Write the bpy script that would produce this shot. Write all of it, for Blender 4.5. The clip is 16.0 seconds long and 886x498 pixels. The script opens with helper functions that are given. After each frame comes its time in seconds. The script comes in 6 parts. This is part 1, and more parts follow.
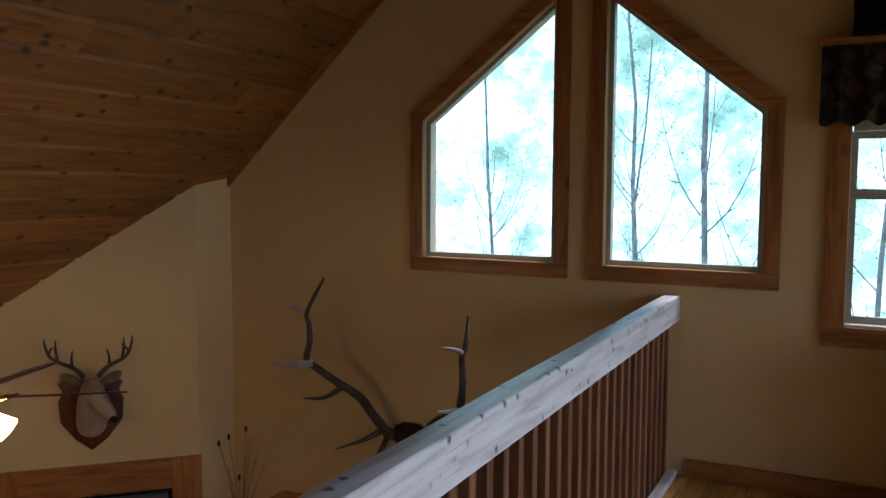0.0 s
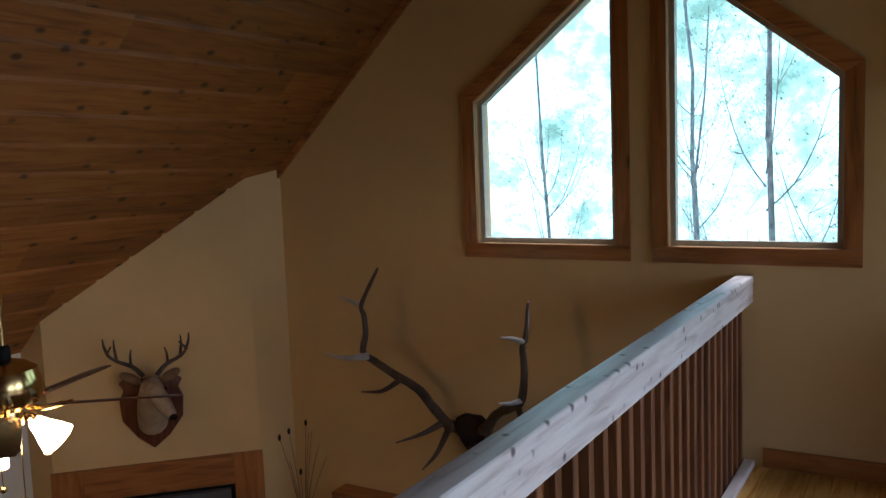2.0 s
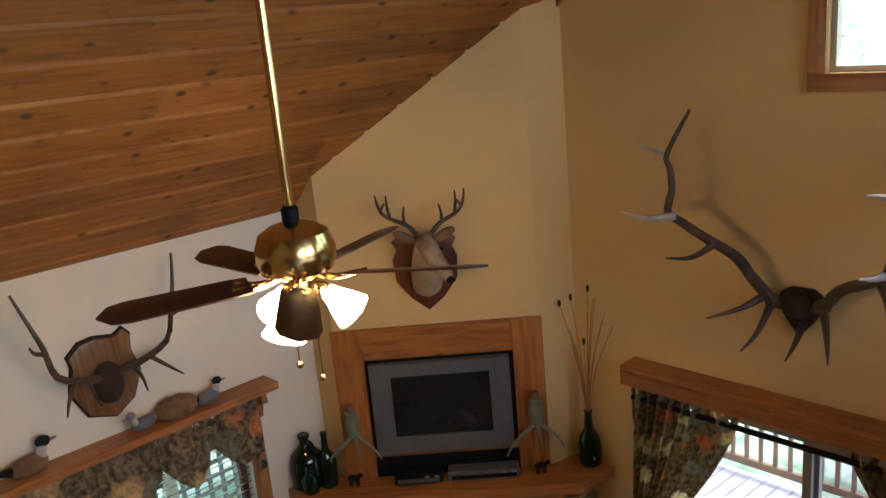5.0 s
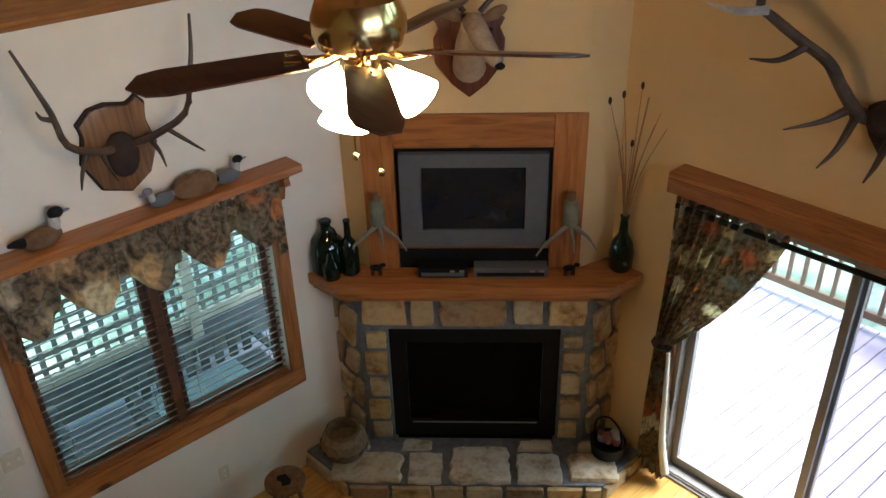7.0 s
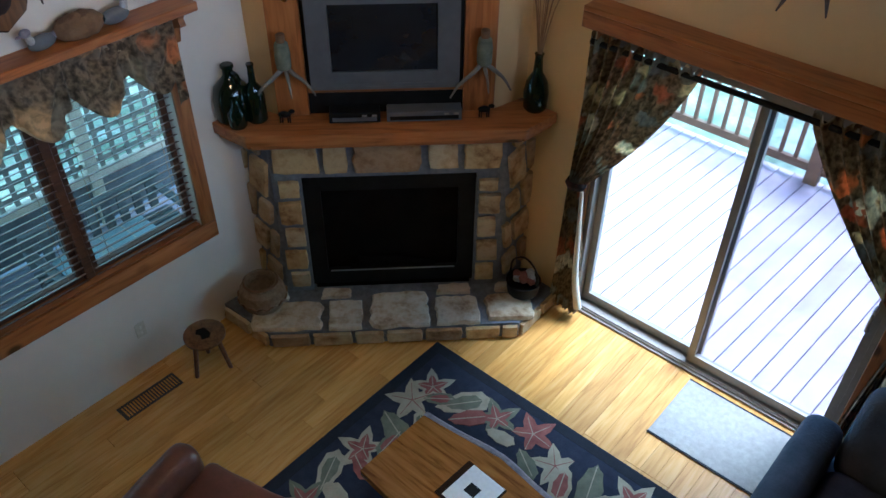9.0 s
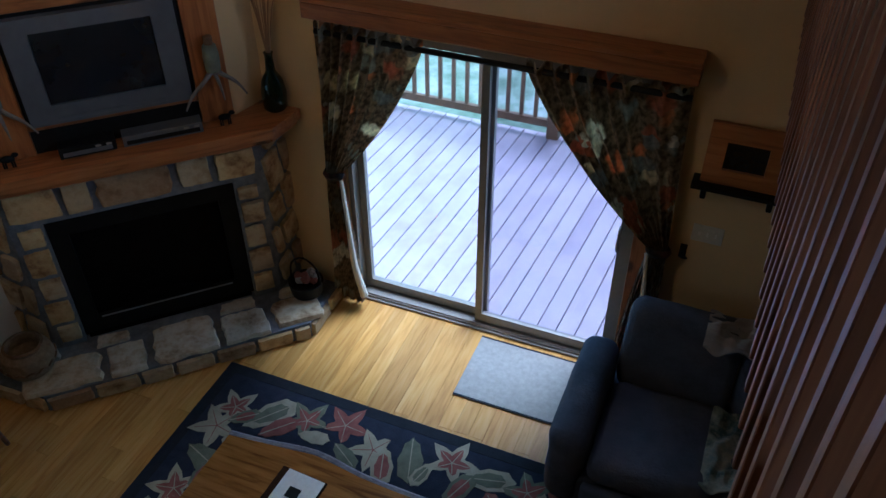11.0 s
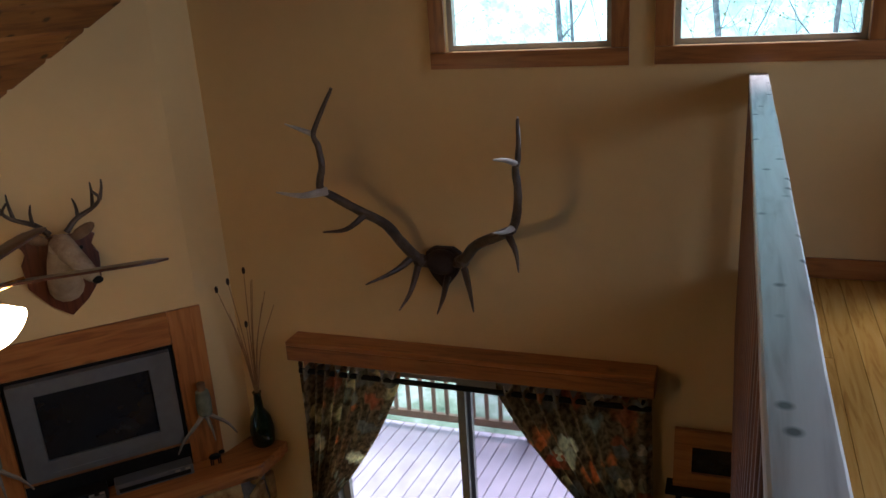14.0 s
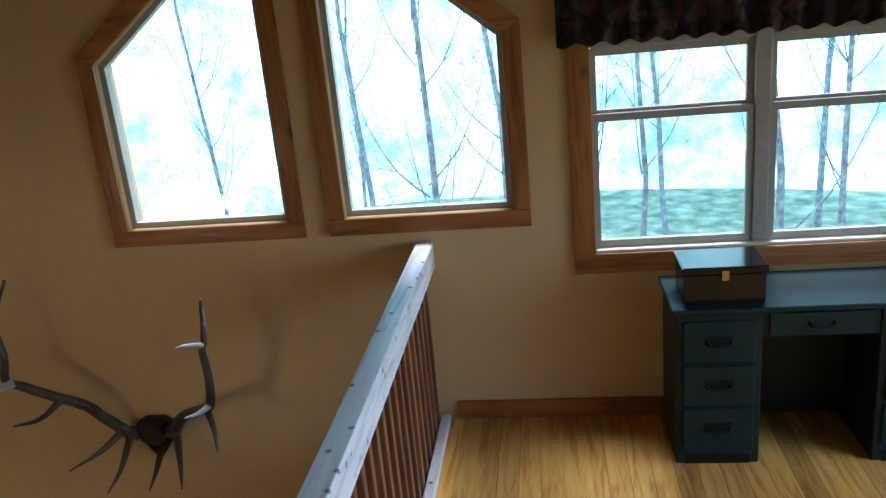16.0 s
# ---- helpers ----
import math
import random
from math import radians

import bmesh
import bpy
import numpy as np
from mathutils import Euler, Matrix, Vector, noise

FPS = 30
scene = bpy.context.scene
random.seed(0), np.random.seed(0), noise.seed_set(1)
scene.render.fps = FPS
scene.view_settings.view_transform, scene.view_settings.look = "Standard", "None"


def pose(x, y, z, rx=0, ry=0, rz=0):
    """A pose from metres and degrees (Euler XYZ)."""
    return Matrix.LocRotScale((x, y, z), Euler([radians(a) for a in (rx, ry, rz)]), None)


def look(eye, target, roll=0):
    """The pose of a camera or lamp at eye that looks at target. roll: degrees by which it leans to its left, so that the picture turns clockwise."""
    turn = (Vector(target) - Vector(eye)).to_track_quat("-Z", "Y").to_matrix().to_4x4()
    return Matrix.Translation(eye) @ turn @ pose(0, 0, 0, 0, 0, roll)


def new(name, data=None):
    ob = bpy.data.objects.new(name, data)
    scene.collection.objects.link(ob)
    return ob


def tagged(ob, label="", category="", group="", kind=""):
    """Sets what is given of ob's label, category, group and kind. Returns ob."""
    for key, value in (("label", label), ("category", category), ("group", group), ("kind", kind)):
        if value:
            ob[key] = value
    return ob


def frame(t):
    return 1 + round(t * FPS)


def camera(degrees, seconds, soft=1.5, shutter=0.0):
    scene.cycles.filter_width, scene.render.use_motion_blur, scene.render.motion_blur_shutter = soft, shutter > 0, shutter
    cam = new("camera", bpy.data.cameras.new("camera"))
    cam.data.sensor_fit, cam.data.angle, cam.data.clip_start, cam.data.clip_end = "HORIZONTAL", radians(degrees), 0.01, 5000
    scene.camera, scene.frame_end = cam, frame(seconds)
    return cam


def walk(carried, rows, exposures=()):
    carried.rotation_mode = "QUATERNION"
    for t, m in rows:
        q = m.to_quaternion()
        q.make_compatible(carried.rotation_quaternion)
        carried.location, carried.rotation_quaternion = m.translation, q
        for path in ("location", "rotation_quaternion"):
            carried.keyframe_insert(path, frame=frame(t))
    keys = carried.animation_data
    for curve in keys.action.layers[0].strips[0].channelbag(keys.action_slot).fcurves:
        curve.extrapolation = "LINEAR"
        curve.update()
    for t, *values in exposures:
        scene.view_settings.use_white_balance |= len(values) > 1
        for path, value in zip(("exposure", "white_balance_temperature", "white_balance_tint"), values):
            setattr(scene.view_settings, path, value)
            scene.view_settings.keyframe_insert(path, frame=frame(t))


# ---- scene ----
cam = camera(57.0, 16.0)
PATH = [
    (0, (5.155, -4.431, 4.452), (4.252, -2.654, 4.294), 0.3),
    (0.5, (5.159, -4.381, 4.495), (4.233, -2.617, 4.319), -0.6),
    (1, (5.117, -4.352, 4.489), (4.175, -2.598, 4.298), -1.2),
    (1.5, (5.126, -4.306, 4.447), (4.145, -2.574, 4.26), -1.7),
    (2, (5.078, -4.278, 4.468), (4.056, -2.571, 4.267), -2.1),
    (2.5, (4.948, -4.293, 4.453), (3.87, -2.616, 4.295), -1.9),
    (3, (4.705, -4.344, 4.481), (3.537, -2.736, 4.26), -2.6),
    (3.5, (4.694, -4.132, 4.42), (3.256, -2.765, 4.171), -4.2),
    (5.8, (4.119, -3.885, 4.347), (2.764, -2.622, 3.595), -4.8),
    (6, (4.076, -3.862, 4.334), (2.738, -2.625, 3.512), -4.2),
    (6.5, (3.946, -3.919, 4.292), (2.628, -2.703, 3.407), -3.1),
    (7, (3.907, -3.899, 4.286), (2.623, -2.741, 3.281), -1.6),
    (7.5, (3.896, -3.908, 4.238), (2.658, -2.789, 3.136), -1.9),
    (8, (3.891, -3.901, 4.188), (2.723, -2.812, 2.984), -0.6),
    (8.5, (3.775, -3.956, 4.247), (2.721, -2.851, 2.956), 0.7),
    (9, (3.878, -3.884, 4.191), (2.885, -2.728, 2.895), 0.7),
    (9.5, (3.998, -3.82, 4.171), (3.105, -2.635, 2.829), -1.0),
    (9.7, (4.025, -3.835, 4.173), (3.172, -2.627, 2.826), -1.8),
    (11.8, (4.079, -3.997, 4.042), (3.59, -2.426, 2.905), 0.9),
    (12, (4.077, -4.021, 4.041), (3.594, -2.416, 2.95), 0.8),
    (12.5, (4.104, -4.02, 4.098), (3.632, -2.335, 3.129), 0.7),
    (13, (4.091, -4.058, 4.185), (3.59, -2.313, 3.346), -1.2),
    (13.5, (4.124, -4.067, 4.277), (3.55, -2.285, 3.575), -2.4),
    (14, (4.196, -4.084, 4.4), (3.537, -2.308, 3.759), -3.7),
    (14.5, (4.304, -4.077, 4.495), (3.601, -2.282, 3.962), -5.6),
    (15, (4.492, -3.963, 4.628), (3.884, -2.134, 4.094), -6.5),
    (15.5, (4.627, -3.889, 4.781), (4.191, -2.014, 4.239), -5.1),
    (16, (4.919, -3.787, 5.053), (4.648, -1.903, 4.441), -5.4),
]
# time, stops, white balance
EXPOSURES = [(0, 0.5, 5500, 13), (2.5, 0.5, 5600, 13), (3.5, 0.8, 6000, 13), (6, 1.9, 5700, 9), (7, 1.85, 5400, 6), (7.5, 1.8, 5200, 6), (8.5, 1.7, 4500, 5), (9.5, 1.5, 4500, 5), (12, 0.4, 4300, 10), (13, 0.4, 4500, 12), (14, 0.85, 5500, 13), (14.5, 1.15, 5900, 13), (15, 1.4, 5800, 12), (16, 1.2, 5000, 6)]
walk(cam, [(t, look(eye, target, roll)) for t, eye, target, roll in PATH], EXPOSURES)

# world and sun
world = bpy.data.worlds.new("world")
scene.world = world
world.use_nodes = True
wn = world.node_tree.nodes
sky = wn.new("ShaderNodeTexSky")
sky.sky_type, sky.sun_disc, sky.sun_elevation, sky.sun_rotation = "NISHITA", False, radians(52), radians(200)
wn["Background"].inputs["Strength"].default_value = 0.15
world.node_tree.links.new(sky.outputs["Color"], wn["Background"].inputs["Color"])
sun_data = bpy.data.lights.new("sun", "SUN")
sun_data.energy, sun_data.angle, sun_data.color = 3.6, radians(28), (1.0, 0.96, 0.9)
sun = new("sun", sun_data)
sun.matrix_world = look((0, 0, 20), (-4, -9, 0))
# fill lamps in two unseen side wall windows, added to brighten the loft
for y in (-1.7, -4.1):
    day = bpy.data.lights.new("window_daylight", "AREA")
    day.shape, day.size, day.size_y, day.energy, day.color = "RECTANGLE", 1.9, 1.9, 12.0, (0.90, 0.95, 1.0)
    day.spread = radians(85)
    new("window_daylight", day).matrix_world = look((7.99, y, 4.15), (4.4, y, 2.5))


# ---- materials ----
def base(name, rough=0.6, metal=0.0, color=None):
    m = bpy.data.materials.new(name)
    m.use_nodes = True
    nt = m.node_tree
    b = nt.nodes["Principled BSDF"]
    b.inputs["Roughness"].default_value, b.inputs["Metallic"].default_value = rough, metal
    if color:
        b.inputs["Base Color"].default_value = (*color, 1)
    return m, nt, b


def node(nt, kind, **values):
    n = nt.nodes.new(kind)
    for k, v in values.items():
        n.inputs[k.replace("_", " ")].default_value = v
    return n


def ramp(nt, src, stops):
    r = nt.nodes.new("ShaderNodeValToRGB")
    e = r.color_ramp.elements
    while len(e) < len(stops):
        e.new(0.5)
    for el, (p, c) in zip(e, stops):
        el.position, el.color = p, (*c, 1)
    nt.links.new(src, r.inputs["Fac"])
    return r.outputs["Color"]


def mixed(nt, a, b, fac, mode="MIX"):
    m = nt.nodes.new("ShaderNodeMix")
    m.data_type, m.blend_type = "RGBA", mode
    for sock, v in ((m.inputs["Factor"], fac), (m.inputs["A"], a), (m.inputs["B"], b)):
        if isinstance(v, (int, float)):
            sock.default_value = v
        elif isinstance(v, tuple):
            sock.default_value = (*v, 1)
        else:
            nt.links.new(v, sock)
    return m.outputs["Result"]


def bump(nt, b, height, strength=0.2, distance=0.01):
    n = node(nt, "ShaderNodeBump", Strength=strength, Distance=distance)
    nt.links.new(height, n.inputs["Height"])
    nt.links.new(n.outputs["Normal"], b.inputs["Normal"])


def coords(nt, scale=(1, 1, 1), offset=None):
    tc = nt.nodes.new("ShaderNodeTexCoord")
    mp = nt.nodes.new("ShaderNodeMapping")
    mp.inputs["Scale"].default_value = scale
    nt.links.new(tc.outputs["Object"], mp.inputs["Vector"])
    if offset is not None:
        mul = nt.nodes.new("ShaderNodeMath")
        mul.operation = "MULTIPLY"
        mul.inputs[1].default_value = 37.0
        nt.links.new(offset, mul.inputs[0])
        nt.links.new(mul.outputs[0], mp.inputs["Location"])
    return mp.outputs["Vector"]


def wood(name, dark, mid, light, axis="y", knots=0.5, rough=0.45, island=False, vary=0.35, knot_scale=5.0, flat=1.0, stretch=0.55):
    """Boards with grain along an axis, knots, and a tone for each board."""
    m, nt, b = base(name, rough)
    if island:
        rnd = nt.nodes.new("ShaderNodeNewGeometry").outputs["Random Per Island"]
    else:
        rnd = nt.nodes.new("ShaderNodeObjectInfo").outputs["Random"]
    sc = {"x": (1.2, 14, 14), "y": (14, 1.2, 14), "z": (14, 14, 1.2)}[axis]
    ks = {"x": (stretch, 1.5, 1.5), "y": (1.5, stretch, 1.5), "z": (1.5, 1.5, stretch)}[axis]
    ks = (ks[0], ks[1], ks[2] * flat)
    n1 = node(nt, "ShaderNodeTexNoise", Scale=2.2, Detail=6.0, Distortion=0.9)
    nt.links.new(coords(nt, sc, rnd), n1.inputs["Vector"])
    col = ramp(nt, n1.outputs["Fac"], [(0.3, dark), (0.5, mid), (0.72, light)])
    n2 = node(nt, "ShaderNodeTexNoise", Scale=1.3, Detail=3.0)
    nt.links.new(coords(nt), n2.inputs["Vector"])
    col = mixed(nt, col, mixed(nt, col, mid, 0.6, "MULTIPLY"), n2.outputs["Fac"])
    tone = ramp(nt, rnd, [(0.0, (1 - vary, 1 - vary, 1 - vary)), (1.0, (1.0, 1.0, 1.0))])
    col = mixed(nt, col, tone, 1.0, "MULTIPLY")
    if knots:
        v = node(nt, "ShaderNodeTexVoronoi", Scale=knot_scale, Randomness=1.0)
        nt.links.new(coords(nt, ks, rnd), v.inputs["Vector"])
        k = ramp(nt, v.outputs["Distance"], [(0.11, (1, 1, 1)), (0.17, (0.5, 0.5, 0.5)), (0.24, (0, 0, 0))])
        sep = nt.nodes.new("ShaderNodeSeparateColor")
        nt.links.new(v.outputs["Color"], sep.inputs["Color"])
        pick = ramp(nt, sep.outputs["Red"], [(1 - knots - 0.02, (0, 0, 0)), (1 - knots, (1, 1, 1))])
        kf = mixed(nt, k, pick, 1.0, "MULTIPLY")
        col = mixed(nt, col, tuple(c * 0.22 for c in dark), kf)
    nt.links.new(col, b.inputs["Base Color"])
    bump(nt, b, n1.outputs["Fac"], 0.15, 0.004)
    return m


def mottled(name, colors, scale=6.0, rough=0.7, bumpy=0.2, dist=0.01, metal=0.0, per=False, detail=6.0, grain=0.72, gloss=None):
    m, nt, b = base(name, rough, metal)
    if gloss is not None:
        b.inputs["Specular IOR Level"].default_value = gloss
    n = node(nt, "ShaderNodeTexNoise", Scale=scale, Detail=detail, Roughness=0.6)
    rnd = nt.nodes.new("ShaderNodeObjectInfo").outputs["Random"]
    nt.links.new(coords(nt, (1, 1, 1), rnd if per else None), n.inputs["Vector"])
    step = 0.4 / max(1, len(colors) - 1)
    col = ramp(nt, n.outputs["Fac"], [(0.3 + step * i, c) for i, c in enumerate(colors)])
    n2 = node(nt, "ShaderNodeTexNoise", Scale=scale * 9, Detail=3.0)
    nt.links.new(coords(nt), n2.inputs["Vector"])
    col = mixed(nt, col, mixed(nt, col, (grain, grain, grain), 1.0, "MULTIPLY"), n2.outputs["Fac"])
    nt.links.new(col, b.inputs["Base Color"])
    if bumpy:
        bump(nt, b, n2.outputs["Fac"], bumpy, dist)
    return m


def stone_material(name, tints):
    m, nt, b = base(name, 0.8)
    rnd = nt.nodes.new("ShaderNodeObjectInfo").outputs["Random"]
    tint = ramp(nt, rnd, tints)
    n = node(nt, "ShaderNodeTexNoise", Scale=7.0, Detail=7.0, Roughness=0.65)
    nt.links.new(coords(nt, (1, 1, 1), rnd), n.inputs["Vector"])
    spots = ramp(nt, n.outputs["Fac"], [(0.32, (0.36, 0.25, 0.17)), (0.45, (0.8, 0.72, 0.62)), (0.56, (1, 1, 1)), (0.7, (0.68, 0.66, 0.64))])
    nt.links.new(mixed(nt, tint, spots, 1.0, "MULTIPLY"), b.inputs["Base Color"])
    bump(nt, b, n.outputs["Fac"], 0.5, 0.02)
    return m


def floral(name, ground, blooms, scale=7.0, rough=0.9):
    m, nt, b = base(name, rough)
    v = node(nt, "ShaderNodeTexVoronoi", Scale=scale, Randomness=1.0)
    warp = node(nt, "ShaderNodeTexNoise", Scale=9.0, Detail=3.0)
    c = coords(nt)
    nt.links.new(c, warp.inputs["Vector"])
    wv = mixed(nt, c, warp.outputs["Color"], 0.12)
    nt.links.new(wv, v.inputs["Vector"])
    sep = nt.nodes.new("ShaderNodeSeparateColor")
    nt.links.new(v.outputs["Color"], sep.inputs["Color"])
    n = len(blooms)
    stops = []
    for i, col in enumerate(blooms):
        stops.append((i / n, col))
    r = nt.nodes.new("ShaderNodeValToRGB")
    r.color_ramp.interpolation = "CONSTANT"
    e = r.color_ramp.elements
    while len(e) < n:
        e.new(0.5)
    for el, (p, col) in zip(e, stops):
        el.position, el.color = p, (*col, 1)
    nt.links.new(sep.outputs["Green"], r.inputs["Fac"])
    mask = ramp(nt, v.outputs["Distance"], [(0.4, (1, 1, 1)), (0.58, (0, 0, 0))])
    pick = ramp(nt, sep.outputs["Red"], [(0.22, (0, 0, 0)), (0.26, (1, 1, 1))])
    n2 = node(nt, "ShaderNodeTexNoise", Scale=30.0, Detail=4.0)
    nt.links.new(c, n2.inputs["Vector"])
    g = ramp(nt, n2.outputs["Fac"], [(0.35, tuple(x * 0.45 for x in ground)), (0.6, ground)])
    col = mixed(nt, g, r.outputs["Color"], mixed(nt, mask, pick, 1.0, "MULTIPLY"))
    col = mixed(nt, col, ramp(nt, n2.outputs["Fac"], [(0.3, (0.5, 0.5, 0.5)), (0.6, (1, 1, 1))]), 1.0, "MULTIPLY")
    nt.links.new(col, b.inputs["Base Color"])
    bump(nt, b, n2.outputs["Fac"], 0.2, 0.004)
    return m


def glow(name, color, strength):
    m, nt, b = base(name, 0.4, 0, color)
    b.inputs["Emission Color"].default_value = (*color, 1)
    b.inputs["Emission Strength"].default_value = strength
    return m


def glass_material(name, tint=(0.97, 0.98, 0.985)):
    m = bpy.data.materials.new(name)
    m.use_nodes = True
    nt = m.node_tree
    out = nt.nodes["Material Output"]
    nt.nodes.remove(nt.nodes["Principled BSDF"])
    t = node(nt, "ShaderNodeBsdfTransparent", Color=(*tint, 1))
    g = node(nt, "ShaderNodeBsdfGlossy", Roughness=0.02)
    lw = node(nt, "ShaderNodeLayerWeight", Blend=0.5)
    f = nt.nodes.new("ShaderNodeMapRange")
    f.interpolation_type = "SMOOTHERSTEP"
    f.inputs["From Min"].default_value, f.inputs["From Max"].default_value = 0.45, 1.0
    f.inputs["To Min"].default_value, f.inputs["To Max"].default_value = 0.03, 0.6
    nt.links.new(lw.outputs["Facing"], f.inputs["Value"])
    mx = nt.nodes.new("ShaderNodeMixShader")
    nt.links.new(f.outputs["Result"], mx.inputs["Fac"])
    nt.links.new(t.outputs[0], mx.inputs[1])
    nt.links.new(g.outputs[0], mx.inputs[2])
    nt.links.new(mx.outputs[0], out.inputs["Surface"])
    return m


CREAM = mottled("cream_wall_paint", [(0.66, 0.60, 0.52), (0.70, 0.64, 0.56)], 1.2, 0.75, 0.08, 0.002, grain=0.93)
PAINT = mottled("wall_paint", [(0.60, 0.405, 0.18), (0.64, 0.445, 0.205)], 1.2, 0.75, 0.08, 0.002, grain=0.93)
CEIL = wood("ceiling_pine", (0.25, 0.09, 0.016), (0.38, 0.155, 0.027), (0.45, 0.20, 0.042), "y", 0.6, 0.6, True, 0.34, 6.5, 1.0, 1.1)
TRIM = wood("pine_trim", (0.26, 0.10, 0.026), (0.43, 0.175, 0.046), (0.52, 0.235, 0.07), "z", 0.35, 0.4, False, 0.2, 4.0, 1.0, 1.0)
TRIM_X = wood("pine_trim_level", (0.26, 0.10, 0.026), (0.43, 0.175, 0.046), (0.52, 0.235, 0.07), "x", 0.35, 0.4, False, 0.2, 4.0, 1.0, 1.0)
TRIM_Y = wood("pine_trim_along", (0.26, 0.10, 0.026), (0.43, 0.175, 0.046), (0.52, 0.235, 0.07), "y", 0.35, 0.4, False, 0.2, 4.0, 1.0, 1.0)
FLOOR = wood("oak_floor", (0.52, 0.29, 0.075), (0.68, 0.41, 0.11), (0.75, 0.49, 0.17), "y", 0.0, 0.24, False, 0.25)
# window sheen on the varnished pine is put into this near-white base
CAP = wood("rail_cap_pine_sheen", (0.52, 0.47, 0.46), (0.76, 0.72, 0.71), (0.86, 0.83, 0.82), "y", 0.5, 0.42, False, 0.1, 11.0, 1.0, 1.5)
LOFT_PINE = wood("loft_floor_pine", (0.50, 0.245, 0.05), (0.74, 0.44, 0.105), (0.82, 0.52, 0.16), "y", 0.1, 0.24, False, 0.4, 5.0, 1.0, 0.9)
BALUSTER = wood("baluster_wood", (0.13, 0.05, 0.02), (0.25, 0.10, 0.04), (0.33, 0.15, 0.06), "z", 0.0, 0.45)
BLADE = wood("blade_wood", (0.05, 0.015, 0.008), (0.10, 0.03, 0.015), (0.14, 0.05, 0.02), "x", 0.0, 0.35)
PLAQUE = wood("plaque_wood", (0.10, 0.03, 0.015), (0.20, 0.06, 0.03), (0.26, 0.09, 0.04), "z", 0.0, 0.35)
BURL = wood("burl_wood", (0.12, 0.052, 0.018), (0.23, 0.112, 0.04), (0.31, 0.165, 0.062), "z", 0.0, 0.4)
SLAB = wood("table_slab", (0.16, 0.06, 0.012), (0.33, 0.15, 0.03), (0.42, 0.21, 0.05), "x", 0.3, 0.25, False, 0.1, 3.0)
BARK_EDGE = mottled("bark_edge", [(0.20, 0.18, 0.22), (0.36, 0.34, 0.4)], 30, 0.9, 0.6, 0.02)
STONE = stone_material("field_stone", [(0.0, (0.42, 0.28, 0.12)), (0.25, (0.58, 0.43, 0.21)), (0.5, (0.36, 0.27, 0.16)), (0.75, (0.52, 0.42, 0.26)), (1.0, (0.30, 0.17, 0.08))])
FLAG = stone_material("flagstone", [(0.0, (0.62, 0.58, 0.50)), (0.35, (0.56, 0.47, 0.32)), (0.6, (0.66, 0.63, 0.56)), (1.0, (0.48, 0.40, 0.27))])
MORTAR = mottled("mortar", [(0.13, 0.14, 0.17), (0.23, 0.245, 0.28)], 20, 0.95, 0.5, 0.01)
BRASS = mottled("polished_brass", [(0.75, 0.52, 0.2), (0.85, 0.62, 0.28)], 3, 0.18, 0, 0, 1.0)
BLACK = mottled("black_metal", [(0.006, 0.006, 0.006), (0.012, 0.012, 0.012)], 8, 0.6, 0.1, 0.002, gloss=0.15)
SOOT = mottled("sooty_steel", [(0.003, 0.003, 0.003), (0.01, 0.008, 0.007)], 5, 0.9, 0.2, 0.004, gloss=0.05)
SILVER = mottled("silver_plastic", [(0.13, 0.135, 0.145), (0.17, 0.175, 0.185)], 2, 0.35, 0, 0, 0.3)
SCONCE = mottled("weathered_antler", [(0.16, 0.13, 0.10), (0.28, 0.24, 0.19)], 12, 0.6, 0.3, 0.004)
SCREEN = mottled("dark_screen", [(0.012, 0.013, 0.016), (0.018, 0.02, 0.024)], 2, 0.12, 0)
ANTLER = mottled("antler", [(0.025, 0.014, 0.009), (0.06, 0.036, 0.024), (0.11, 0.075, 0.05)], 9, 0.5, 0.3, 0.006)
TIP = mottled("antler_tip", [(0.3, 0.28, 0.27), (0.55, 0.53, 0.52)], 9, 0.4, 0.2, 0.004)
HIDE = mottled("hide", [(0.10, 0.05, 0.022), (0.18, 0.10, 0.045), (0.22, 0.13, 0.065)], 10, 0.9, 0.4, 0.006)
DEER = mottled("deer_coat", [(0.20, 0.13, 0.075), (0.34, 0.25, 0.17), (0.44, 0.36, 0.27)], 9, 0.9, 0.4, 0.006)
PALE_HIDE = mottled("pale_hide", [(0.34, 0.24, 0.15), (0.48, 0.37, 0.25)], 12, 0.9, 0.4, 0.006)
DARK_HIDE = mottled("dark_hide", [(0.018, 0.01, 0.008), (0.04, 0.02, 0.014)], 14, 0.95, 0.4, 0.006)
DRAPE = floral("drape_cloth", (0.32, 0.22, 0.12), [(0.84, 0.68, 0.38), (0.74, 0.30, 0.11), (0.40, 0.40, 0.30), (0.88, 0.78, 0.55), (0.55, 0.19, 0.09), (0.32, 0.30, 0.24)], 9.0)
VALANCE = floral("valance_cloth", (0.36, 0.26, 0.16), [(0.72, 0.30, 0.12), (0.80, 0.64, 0.43), (0.34, 0.27, 0.18), (0.74, 0.48, 0.24)], 5.5)
DARKCLOTH = floral("dark_valance_cloth", (0.05, 0.03, 0.025), [(0.13, 0.05, 0.04), (0.08, 0.08, 0.05), (0.16, 0.1, 0.07)], 14.0)
LINING = mottled("lining", [(0.72, 0.66, 0.55), (0.8, 0.74, 0.64)], 8, 0.9, 0.1, 0.003)
BOTTLE = mottled("green_glass", [(0.003, 0.009, 0.004), (0.006, 0.014, 0.006)], 3, 0.08, 0)
PANE = glass_material("window_glass")
SCREENED = glass_material("screened_glass", (0.80, 0.78, 0.83))
